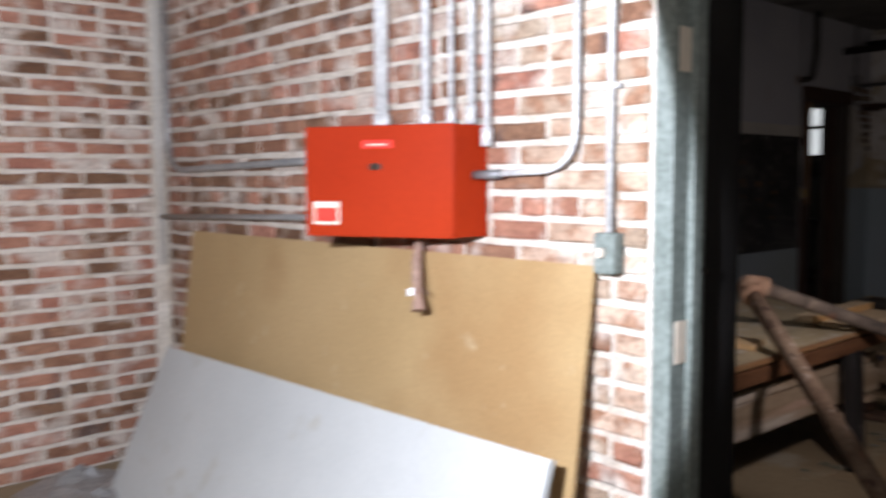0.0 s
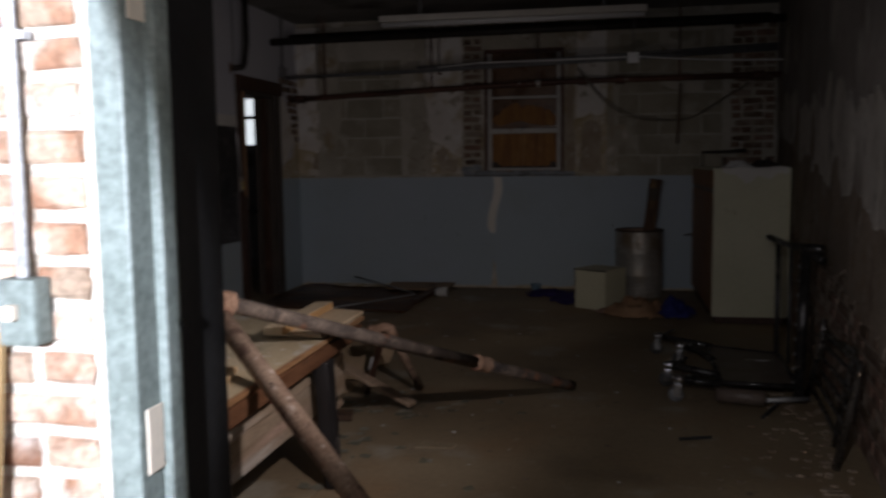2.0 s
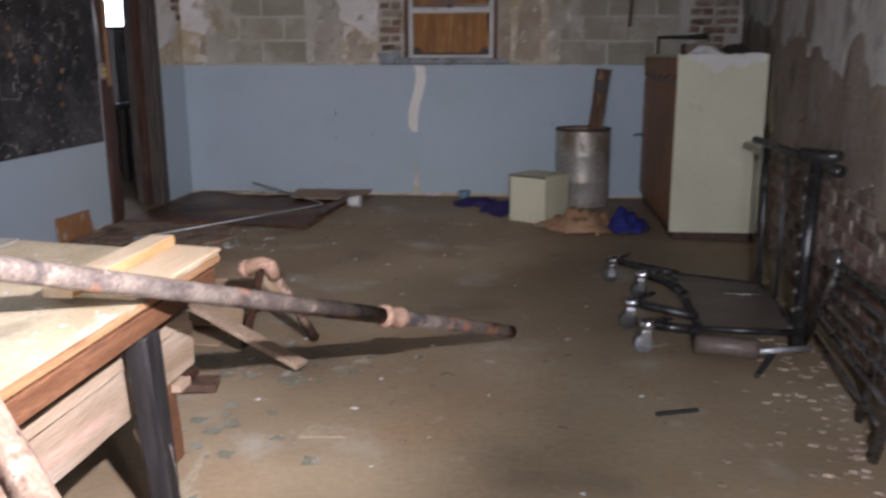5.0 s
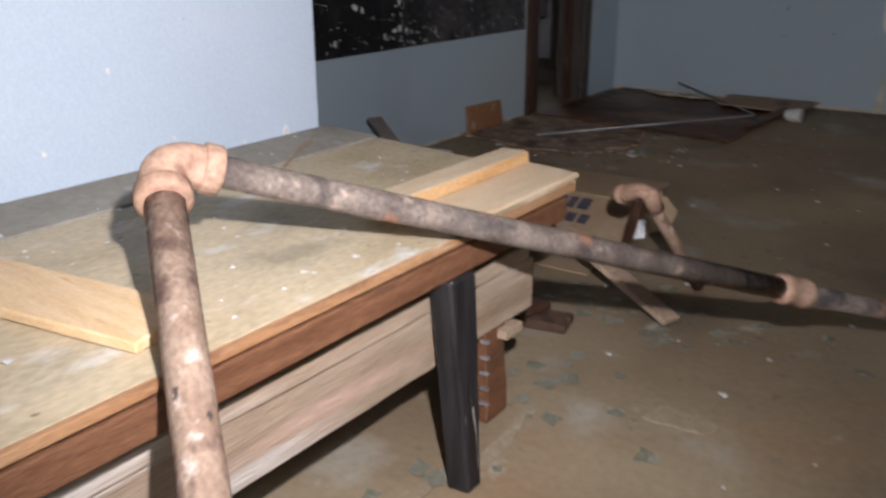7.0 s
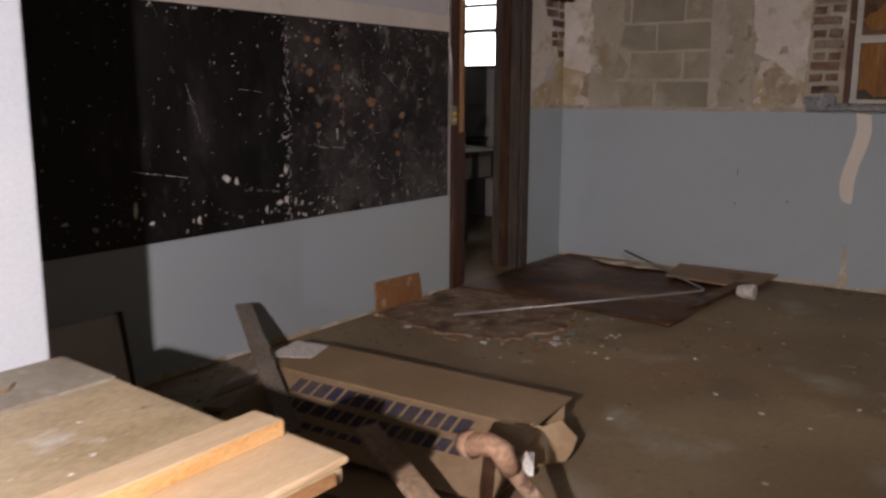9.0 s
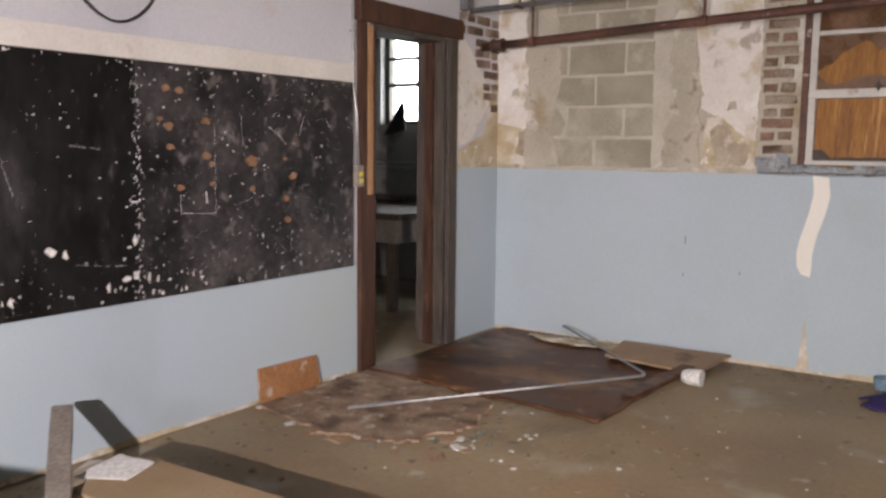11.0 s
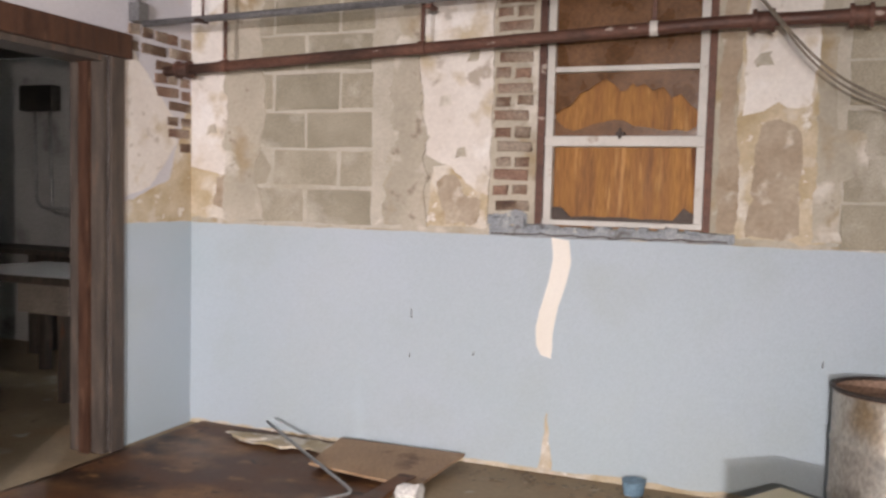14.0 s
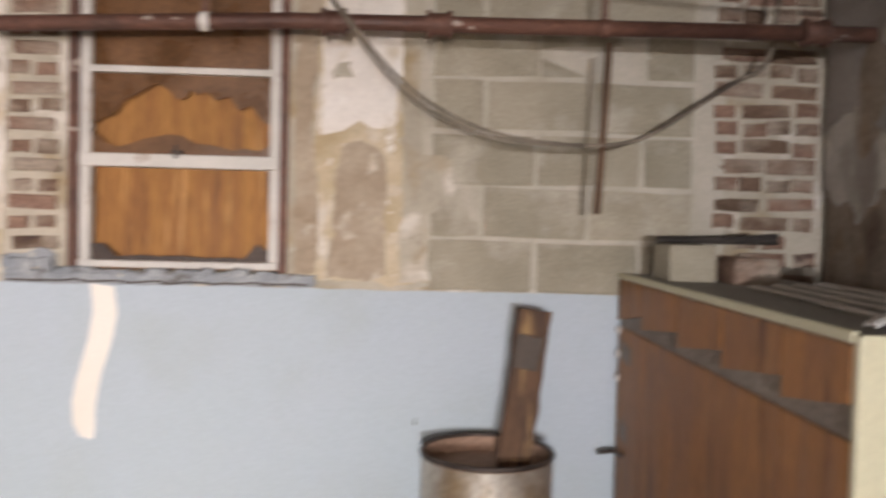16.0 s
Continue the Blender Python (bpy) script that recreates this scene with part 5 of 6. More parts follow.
part_at("fitting", tube([e2 + Vector((-0.10, 0.03, -0.015)), e2 + Vector((-0.08, 0.02, 0)), e2 + Vector((-0.03, 0.0, 0.02)), e2 + Vector((0.0, 0, 0.012)), e2 + (f2 - e2) * 0.12], [0.032, 0.028, 0.027, 0.028, 0.030], 14), RUSTFIT, q2, "rusty tee fitting", True)
part_at("fitting_end", tube([e2 + Vector((-0.125, 0.04, -0.015)), e2 + Vector((-0.09, 0.025, -0.01))], 0.035, 14), RUSTFIT, q2, smooth=True)
lath((-0.66, 5.36, 0.0), (-0.50, 5.15, 0.40), 0.035, 0.02, DARKWOOD, "dark strip of wood propping the pipe stub")

# ---- floor by the far door ----
bm = bmesh.new()
bmesh.ops.create_grid(bm, x_segments=40, y_segments=40, size=0.5)
for v in bm.verts:
    x, y = v.co.x + 0.5, v.co.y + 0.5
    edge = 0.02 * noise.noise(Vector((x * 5, y * 5, 2)))
    v.co = Vector((-2.56 + 1.50 * x + 0.06 * y + edge, 7.93 + 1.50 * y + 0.10 * (1 - x) + edge, 0.016 + 0.05 * noise.noise(Vector((x * 2, y * 2, 5))) ** 2 + 0.04 * max(0, y - 0.75) * x))
r = bmesh.ops.extrude_face_region(bm, geom=bm.faces[:])
for v in r["geom"]:
    if isinstance(v, bmesh.types.BMVert):
        v.co.z -= 0.008 if 0.05 < v.co.x + 2.56 < 1.45 else 0.016
fh = thing("fallen_hardboard", "large warped dark brown hardboard lying on the floor", "board", at=(-1.8, 8.6, 0))
part_at("panel", bm, BROWNPANEL, fh, smooth=True)
part_at("split_strip", plank((-1.09, 8.35, 0.034), (-0.99, 9.05, 0.062), 0.085, 0.006, cuts=12, warp=0.008), BROWNPANEL, fh, "split strip lifting along the edge")
part_at("flaked_patch", sheet([(-2.2, 9.33), (-1.95, 9.22), (-1.6, 9.25), (-1.3, 9.20), (-1.15, 9.30), (-1.4, 9.38), (-1.9, 9.40)], (0, 0, 0.034), (1, 0, 0), (0, 1, 0), 0.006, 0.03, seed=19), OCHRE, fh, "tan flaked plaster stuck along the edge")
tagged(link_mesh("plywood_scrap", sheet([(-1.56, 9.46), (-1.50, 9.02), (-0.90, 8.93), (-0.87, 9.48)], (0, 0, 0.045), (1, 0, 0), (0, 1, 0), 0.012, 0.004), PLYBIT), "tan plywood scrap lying by the wall", "board")
tagged(link_mesh("square_panel", sheet([(7.18, 0.0), (7.62, 0.0), (7.61, 0.175), (7.19, 0.185)], (LX + 0.035, 0, 0), (0, 1, 0), (-0.12, 0, 1), 0.012), SQWOOD), "small orange-brown panel leaning on the wall", "board")
tagged(link_mesh("floor_mat", sheet([(-2.56, 7.17), (-2.0, 7.06), (-1.66, 7.14), (-1.50, 7.55), (-1.62, 7.9), (-2.3, 8.02), (-2.55, 8.0)], (0, 0, 0.0), (1, 0, 0), (0, 1, 0), 0.013, 0.04, seed=2), MATM), "crumbling brown board with dirt on the floor", "board")
rod = pipe_thing("bent_rod", "thin grey metal rod bent to an angle, lying across the board", "rod", bend((-2.13, 7.36, 0.025), (-1.14, 8.80, 0.034), (-1.93, 9.32, 0.13), 0.06), 0.0075, GREYROD, 10)
cupo = thing("paper_cup", "crushed white paper cup on the floor", "cup", at=(-0.91, 8.86, 0))
bm = tube([(-0.96, 8.86, 0.045), (-0.93, 8.855, 0.045), (-0.86, 8.85, 0.05), (-0.85, 8.85, 0.05)], [0.03, 0.04, 0.052, 0.05], 12, wob=0.008)
part_at("cup_body", bm, PAPER, cupo)
tagged(link_mesh("blue_tub", tube([(-0.02, 9.42, 0.0), (-0.02, 9.42, 0.066), (-0.02, 9.42, 0.062), (-0.02, 9.42, 0.01)], [0.045, 0.055, 0.051, 0.04], 16), LIGHTBLUE), "small light blue plastic tub by the wall", "tub")
for cxx, cy, rx, ry, h, sdd, mt, lb in ((0.12, 9.10, 0.22, 0.16, 0.08, 3, PURPLE, "dark purple cloth heap on the floor"), (0.36, 8.80, 0.2, 0.28, 0.08, 8, PURPLE, "dark purple cloth beside the cream bin"), (0.94, 8.10, 0.27, 0.24, 0.20, 5, ORANGECL, "tan cloth heap on the floor"), (1.25, 8.10, 0.19, 0.18, 0.20, 12, BLUECL, "blue plastic bag on the floor"), (0.75, 8.2, 0.16, 0.12, 0.05, 15, RAG, "brown rag on the floor")):
    tagged(link_mesh("crumpled_cloth", cloth(cxx, cy, rx, ry, h, sdd), mt, True), lb, "cloth")
for x0, mt in ((-2.12, PAPER), (-1.9, PAPER)):
    tagged(link_mesh("plaster_flake", sheet([(0, 0), (0.13, -0.02), (0.20, 0.05), (0.12, 0.10), (0.02, 0.07)], (x0, 9.28 - (x0 + 2.12) * 0.2, 0.035), (0.96, -0.1, 0), (0.1, 0.96, 0), 0.012, 0.012, seed=int(x0 * 9)), OCHRE), "fallen flake of plaster on the brown board", "plaster")

# ---- drum, bin, cabinet ----
dr = thing("metal_drum", "open galvanised metal drum half full of brown dust", "drum", at=(1.0, 9.19, 0))
C = Vector((1.0, 9.19, 0))
part_at("drum_body", tube([C + Vector((0, 0, z)) for z in (0.0, 0.02, 0.2, 0.215, 0.23, 0.42, 0.435, 0.45, 0.63)], [0.222, 0.226, 0.226, 0.231, 0.226, 0.226, 0.231, 0.226, 0.226], 40, caps=False), DRUMM, dr, "stained bare steel", True)
part_at("inner_wall", tube([C + Vector((0, 0, 0.645)), C + Vector((0, 0, 0.56))], 0.218, 40, caps=False), DUST, dr, smooth=True)
bm = tube([C + Vector((0.225 * math.cos(a), 0.225 * math.sin(a), 0.642)) for a in [k * math.pi / 20 for k in range(41)]], 0.009, 8, caps=False)
part_at("rim", bm, DRUMRIM, dr, "dark rolled rim", True)
part_at("fill", tube([C + Vector((0, 0, 0.56)), C + Vector((0, 0, 0.585)), C + Vector((0, 0, 0.595))], [0.217, 0.215, 0.02], 32), DUST, dr, "brown dust")
ts = thing("timber_stick", "dark rough timber standing in the drum", "timber", at=(1.085, 9.16, 0.575))
part_at("post", plank((1.085, 9.16, 0.575), (1.155, 9.22, 1.13), 0.115, 0.05, up=(0, 1, 0), cuts=10, warp=0.004), STICKW, ts)
part_at("worn_face", plank((1.117, 9.168, 0.93), (1.138, 9.184, 1.045), 0.09, 0.012, up=(0, 1, 0), cuts=4, warp=0.003), GREYWOOD, ts, "greyed scraped patch")

bn = thing("cream_bin", "cream painted square metal bin with dark rims", "bin", at=(0.53, 8.52, 0))
m = pose(0.635, 8.465, 0, 0, 0, -34)
a, h, t = 0.1625, 0.345, 0.004
for name, bx in (("side", (-a, a, -a, -a + t, 0.01, h)), ("side", (-a, a, a - t, a, 0.01, h)), ("side", (-a, -a + t, -a + t, a - t, 0.01, h)), ("side", (a - t, a, -a + t, a - t, 0.01, h)), ("bottom", (-a, a, -a, a, 0.0, 0.0098))):
    part_at(name, B(bx, m=m), CREAM, bn)
part_at("lid", B((-a - 0.004, a + 0.004, -a - 0.004, a + 0.004, h + 0.0005, h + 0.012), bevel=0.003, m=m), CREAM, bn)
for bx in ((-a - 0.006, a + 0.006, -a - 0.006, -a - 0.0045, h - 0.002, h + 0.010), (-a - 0.006, -a - 0.0045, -a - 0.006, a + 0.006, h - 0.002, h + 0.010), (-a - 0.002, -a + 0.004, -a - 0.003, -a - 0.001, 0.01, h)):
    part_at("rim", B(bx, m=m), DRUMRIM, bn, "dark rim")

cab = thing("wooden_cabinet", "orange-brown wooden cabinet with a cream end panel and grey top", "cabinet", at=(1.76, 8.5, 0))
m = pose(1.52, 7.78, 0)
CL, CW, CH = 1.73, 0.58, 1.245
part_at("carcass", B((0.020, CW, 0.022, CL, 0.06, CH - 0.02), m=m), ORANGEWOOD, cab)
part_at("plinth", B((0.03, CW - 0.01, 0.03, CL - 0.01, 0.0, 0.0595), m=m), DARKWOOD, cab)
part_at("end_panel", B((0.0, CW, 0.0, 0.021, 0.055, CH), bevel=0.004, m=m), CREAM, cab, "cream painted end panel")
part_at("top", B((0.010, CW, 0.022, CL, CH - 0.0195, CH), bevel=0.003, m=m), GREYTOP, cab, "grey top with junk")
part_at("lip", B((-0.004, 0.0095, 0.022, CL, CH - 0.018, CH + 0.005), bevel=0.003, m=m), CREAM, cab, "cream edge strip")
part_at("rail", B((0.012, 0.0195, 0.024, CL - 0.005, 1.035, 1.125), m=m), GREYWORN, cab, "worn bare grey wood")
for y0, y1 in ((0.026, 0.306), (0.312, 0.654), (0.66, 1.006), (1.012, 1.396), (1.402, 1.71)):
    part_at("drawer_front", sheet([(-y1, 1.072), (-y0, 1.116), (-y0, CH - 0.022), (-y1, CH - 0.022)], tuple(m @ Vector((0.0115, 0, 0))), (0, -1, 0), (0, 0, 1), 0.013, 0.002, 0.05, seed=int(y0 * 40)), ORANGEWOOD, cab)
for y0, y1 in ((0.026, 0.306), (0.312, 1.39), (1.40, 1.71)):
    part_at("door", B((0.002, 0.0115, y0, y1, 0.08, 1.045), bevel=0.003, m=m), ORANGEWOOD, cab)
for y0, z0, w_ in ((1.66, 0.93, 0.13), (1.66, 0.64, 0.10)):
    part_at("worn_patch", sheet([(-y0, z0), (-y0 + w_, z0 - 0.01), (-y0 + w_, z0 + 0.05), (-y0, z0 + 0.07)], tuple(m @ Vector((0.002, 0, 0))), (0, -1, 0), (0, 0, 1), 0.002, 0.006, seed=int(z0 * 30)), GREYWORN, cab, "worn bare grey wood")
part_at("latch", tube([m @ Vector((-0.07, 1.69, 0.565)), m @ Vector((-0.02, 1.66, 0.58)), m @ Vector((0.002, 1.60, 0.575))], 0.008, 8), DRUMRIM, cab)
for z in (1.02, 0.93, 0.84):
    part_at("hinge", B((-0.006, 0.0015, 1.685, 1.72, z, z + 0.025), m=m), CHIP, cab)
part_at("torn_cover", sheet([(0.06, CH + 0.006), (0.06, CH - 0.03), (0.16, CH - 0.05), (0.24, CH - 0.13), (0.33, CH - 0.06), (0.42, CH - 0.09), (0.50, CH - 0.04), (0.56, CH - 0.05), (0.56, CH + 0.006)], tuple(m @ Vector((0, -0.001, 0))), (1, 0, 0), (0, 0, 1), 0.005, 0.012, seed=17), PALEWOOD, cab, "torn pale covering hanging over the edge")
bl = tagged(link_mesh("half_block", B((0.06, 0.22, 1.30, 1.50, CH + 0.001, CH + 0.125), bevel=0.008, m=m), BLOCK), "grey concrete half block on the cabinet", "block")
tagged(link_mesh("black_bracket", tube([m @ Vector((0.05, 1.42, CH + 0.138)), m @ Vector((0.3, 1.38, CH + 0.142)), m @ Vector((0.44, 1.34, CH + 0.15))], [0.012, 0.014, 0.02], 8), BLACKPIPE), "black metal bracket lying on the block", "bracket")
tagged(link_mesh("broken_brick", B((0.25, 0.40, 1.22, 1.38, CH + 0.001, CH + 0.085), bevel=0.01, jitter=0.008, m=m), OLDBRICK), "broken brick on the cabinet", "brick")
for i in range(4):
    tagged(link_mesh("timber_strip", plank(m @ Vector((0.2 + i * 0.08, 0.25, CH + 0.006 + i * 0.004)), m @ Vector((0.26 + i * 0.07, 1.10, CH + 0.006 + i * 0.004)), 0.03, 0.009), PALEWOOD), "thin pale slat lying on the cabinet", "slat", "slats on the cabinet")
tagged(link_mesh("crumpled_paper", cloth(0, 0, 0.12, 0.10, 0.07, 21, 12), PAPER), "crumpled white paper on the cabinet", "paper").matrix_world = m @ pose(0.2, 0.12, CH)
tagged(link_mesh("dark_rag", cloth(0, 0, 0.14, 0.10, 0.08, 27, 12), DRUMRIM), "dark rag on the cabinet", "rag").matrix_world = m @ pose(0.42, 0.3, CH)

# ---- cart and grille by the right wall ----
cart = thing("flatbed_cart", "dark steel cart with castors on long arms and an upright frame", "cart", at=(1.45, 5.85, 0))
part_at("deck", sheet([(1.26, 5.46), (1.63, 5.44), (1.68, 6.18), (1.29, 6.36)], (0, 0, 0.10), (1, 0, 0), (0, 1, 0), 0.018), CARTPAINT, cart, "dark brown deck")
rims = [(1.255, 5.45, 0.112), (1.64, 5.43, 0.112), (1.69, 6.19, 0.112), (1.285, 6.37, 0.112)]
for a, b in zip(rims, rims[1:] + rims[:1]):
    part_at("deck_rim", tube([a, b], 0.015, 10), BLACKGLOSS, cart, smooth=True)
part_at("deck_strip", B((1.46, 1.63, 5.98, 5.99, 0.1185, 0.122), bevel=0.001), CHROME, cart, "bright metal strip")
part_at("roller", tube([(1.22, 5.40, 0.062), (1.23, 5.40, 0.062), (1.46, 5.36, 0.062), (1.47, 5.36, 0.062)], [0.03, 0.042, 0.042, 0.03], 18), CARTPAINT, cart, smooth=True)
part_at("roller_axle", tube([(1.46, 5.362, 0.05), (1.70, 5.44, 0.045)], 0.014, 10), GREYROD, cart, "bare metal rod", True)
for (x, y), (ex, ey), kick in (((0.98, 6.61), (1.31, 6.38), True), ((1.10, 6.30), (1.28, 5.98), False), ((0.99, 5.77), (1.27, 5.62), True), ((1.02, 5.45), (1.25, 5.42), False)):
    part_at("arm", tube([(x + 0.03, y, 0.125), (x + 0.12, y + (ey - y) * 0.3, 0.118), (ex, ey, 0.112)], 0.021, 12), BLACKGLOSS, cart, smooth=True)
    part_at("end_cap", tube([(x - 0.02, y, 0.118), (x - 0.012, y, 0.122), (x + 0.03, y, 0.126), (x + 0.045, y, 0.124)], [0.012, 0.026, 0.028, 0.022], 14), CHROME, cart, "bright rounded arm end", True)
    w = part_at("castor_wheel", tube([(x, y - 0.016, 0.042), (x, y - 0.012, 0.042), (x, y + 0.012, 0.042), (x, y + 0.016, 0.042)], [0.034, 0.042, 0.042, 0.034], 20), GREYCOND if y < 5.5 else TYRE, cart, "grey castor wheel" if y < 5.5 else "dark castor wheel", True)
    part_at("castor_fork", B((x - 0.014, x + 0.03, y - 0.027, y - 0.020, 0.035, 0.10), (x - 0.014, x + 0.03, y + 0.020, y + 0.027, 0.035, 0.10), (x - 0.014, x + 0.03, y - 0.027, y + 0.027, 0.096, 0.106), bevel=0.003), CHROME, w, "bright metal castor fork")
    part_at("brake_lever", plank((x + 0.05, y + 0.03, 0.13), (x + 0.12, y + 0.05, 0.165 if kick else 0.14), 0.03, 0.012), BLACKGLOSS, w, "black brake lever")
part_at("upright", tube([(1.655, 5.47, 0.02), (1.67, 5.50, 0.42), (1.69, 5.55, 0.83)], 0.028, 14), BLACKGLOSS, cart, "thick black upright", True)
for k in range(9):
    f = k / 9
    part_at("stud", tube([(1.655 + 0.034 * f - 0.027, 5.475 + 0.08 * f, 0.12 + 0.7 * f), (1.655 + 0.034 * f - 0.033, 5.474 + 0.08 * f, 0.12 + 0.7 * f)], 0.008, 8), GREYROD, cart)
part_at("upright", tube([(1.675, 6.20, 0.02), (1.685, 6.25, 0.42), (1.69, 6.29, 0.80)], 0.016, 12), BLACKGLOSS, cart, "", True)
part_at("upright", tube([(1.70, 5.98, 0.11), (1.71, 6.02, 0.79)], 0.010, 10), STEELDARK, cart, "", True)
part_at("handle_bar", tube([(1.645, 6.34, 0.825), (1.68, 6.0, 0.815), (1.72, 5.56, 0.805), (1.735, 5.40, 0.79)], [0.020, 0.018, 0.022, 0.026], 12), BLACKGLOSS, cart, "", True)
part_at("grip", tube([(1.64, 5.60, 0.845), (1.70, 5.53, 0.835), (1.75, 5.46, 0.845)], [0.022, 0.03, 0.022], 12), BLACKGLOSS, cart, "black end knob", True)
part_at("cross_bar", tube([(1.66, 5.48, 0.09), (1.68, 6.20, 0.09)], 0.014, 10), BLACKGLOSS, cart, smooth=True)
cart.location.x += 0.045
gr = thing("metal_grille", "tubular chromed metal grille leaning on the wall", "grille", at=(1.72, 5.0, 0))
GA, GB, GC = Vector((1.65, 4.50, 0.0)), Vector((1.725, 4.46, 0.46)), Vector((1.775, 5.27, 0.44))
part_at("frame_tube", tube(bend(GA, GB, GC, 0.06, 8) + [GC], 0.017, 12), GRILLEMETAL, gr, smooth=True)
GD = Vector((1.775, 5.62, 0.0))
part_at("frame_tube", tube([GC, GD], 0.016, 12), GRILLEMETAL, gr, smooth=True)
part_at("stub", tube([GC + Vector((0, 0.03, -0.06)), GC + Vector((0.0, 0.035, 0.06))], 0.014, 10), GRILLEMETAL, gr, smooth=True)
HA, HB, HC = Vector((1.72, 4.81, 0.0)), Vector((1.76, 4.70, 0.475)), Vector((1.785, 5.40, 0.40))
part_at("back_tube", tube(bend(HA, HB, HC, 0.05, 8) + [HC], 0.015, 12), GRILLEMETAL, gr, smooth=True)
for k in range(5):
    f = 0.22 + 0.16 * k
    part_at("rail", tube([GA.lerp(GB, f) + Vector((0.006, 0, 0)), GD.lerp(GC, f)], 0.009, 8), GRILLEMETAL, gr, smooth=True)
tagged(link_mesh("metal_strip", tube([(1.47, 5.18, 0.012), (1.52, 5.28, 0.014), (1.60, 5.43, 0.03)], 0.011, 6), STEELDARK), "bent dark metal strip by the cart", "strip")
tagged(link_mesh("pen", tube([(1.03, 4.78, 0.009), (1.18, 4.83, 0.009)], 0.008, 8), STEELDARK), "thin dark stick on the floor", "stick")

hk = [(right_x(3.9) - 0.03 - 0.012 * math.sin(i * 0.9), 3.72 + 0.011 * i, 1.52 - 0.02 * math.sin(i * 1.1) - 0.006 * i) for i in range(8)]
tagged(link_mesh("wire_hook", tube(hk, 0.003, 6), BLACKPIPE), "short bent black wire hooked in the plaster", "wire")

# ---- brick room fittings ----
rb = thing("red_box", "red enamelled steel control box on the brick wall", "control box", at=(-0.95, WA, 1.25))
RX0, RX1, RZ0, RZ1, RD = -1.06, -0.59, 1.128, 1.436, 0.126
DW = 0.455
part_at("case", B((RX0, RX1, WA - 0.012, WA, RZ0, RZ1), (RX0, RX0 + 0.003, WA - RD + 0.006, WA - 0.012, RZ0, RZ1), (RX1 - 0.003, RX1, WA - RD + 0.006, WA - 0.012, RZ0, RZ1), (RX0 + 0.003, RX1 - 0.003, WA - RD + 0.006, WA - 0.012, RZ0, RZ0 + 0.003), (RX0 + 0.003, RX1 - 0.003, WA - RD + 0.006, WA - 0.012, RZ1 - 0.003, RZ1)), REDMETAL, rb)
DM = pose(RX1, WA - RD, RZ0, 0, 0, 27)
dr_ = part_at("door", B((-DW, 0.0, -0.003, 0.015, -0.002, RZ1 - RZ0 + 0.002), bevel=0.003, m=DM), REDMETAL, rb, "red steel door standing ajar")
H_ = RZ1 - RZ0
part_at("label_plate", B((-DW * 0.60, -DW * 0.39, -0.0046, -0.0034, H_ - 0.062, H_ - 0.040), m=DM), REDLABEL, dr_, "bright red label strip")
part_at("label_print", B((-DW * 0.56, -DW * 0.43, -0.0054, -0.0048, H_ - 0.054, H_ - 0.050), m=DM), PALELABEL, dr_)
part_at("lock", tube([DM @ Vector((-DW * 0.51, -0.012, H_ - 0.113)), DM @ Vector((-DW * 0.51, -0.003, H_ - 0.113))], 0.010, 14), CHROME, dr_, "round key lock")
part_at("lock_plate", B((-DW * 0.55, -DW * 0.47, -0.0046, -0.0034, H_ - 0.121, H_ - 0.105), m=DM), DRUMRIM, dr_)
part_at("sticker", B((-DW * 0.945, -DW * 0.76, -0.0046, -0.0034, 0.032, 0.097), m=DM), PALELABEL, dr_, "pale sticker")
part_at("sticker_print", B((-DW * 0.93, -DW * 0.775, -0.0054, -0.0048, 0.040, 0.080), m=DM), REDLABEL, dr_)
for z in (RZ0 + 0.06, RZ1 - 0.06):
    part_at("hinge", B((RX1, RX1 + 0.004, WA - RD + 0.003, WA - RD + 0.026, z - 0.032, z + 0.032), bevel=0.001), REDMETAL, rb)
cn = thing("conduit_bundle", "bright galvanised conduits rising from the red box", "conduit", at=(-0.9, WA, 1.47))
for x, r in ((-1.04, 0.014), (-1.01, 0.010), (-0.815, 0.014), (-0.705, 0.008), (-0.62, 0.011), (-0.56, 0.011)):
    z0 = RZ1 + 0.004 if x < -0.59 else RZ1 - 0.06
    part_at("conduit_run", tube([(x, WA - 0.03, z0), (x, WA - 0.03, 2.797)], r, 12), GALV, cn, smooth=True)
    part_at("connector", tube([(x, WA - 0.03, z0), (x, WA - 0.03, z0 + 0.05)], r + 0.006, 12), GALV, cn, smooth=True)
c2 = thing("bent_conduit", "galvanised conduit bending down to the side of the red box", "conduit", at=(-0.25, WA, 1.33))
part_at("conduit_run", tube(bend((-0.25, WA - 0.02, 2.797), (-0.25, WA - 0.03, 1.31), (RX1 + 0.005, WA - 0.05, 1.298), 0.11), 0.0085, 12), GALV, c2, smooth=True)
part_at("connector", tube([(RX1 + 0.003, WA - 0.05, 1.298), (RX1 + 0.10, WA - 0.048, 1.300)], 0.013, 12), GREYCOND, c2, smooth=True)
sw = thing("switch_box", "grey-green surface switch box with a conduit above", "switch", at=(-0.15, WA, 1.1))
part_at("box", B((-0.183, -0.122, WA - 0.045, WA, 1.058, 1.158), bevel=0.008), GREENFRAME, sw)
part_at("toggle", B((-0.163, -0.145, WA - 0.062, WA - 0.045, 1.098, 1.122), bevel=0.004), PALELABEL, sw)
part_at("conduit_run", tube([(-0.152, WA - 0.022, 1.158), (-0.15, WA - 0.015, 2.797)], 0.009, 10), GALV, sw, smooth=True)
part_at("strap", B((-0.17, -0.13, WA - 0.024, WA - 0.002, 1.50, 1.512)), GALV, sw)
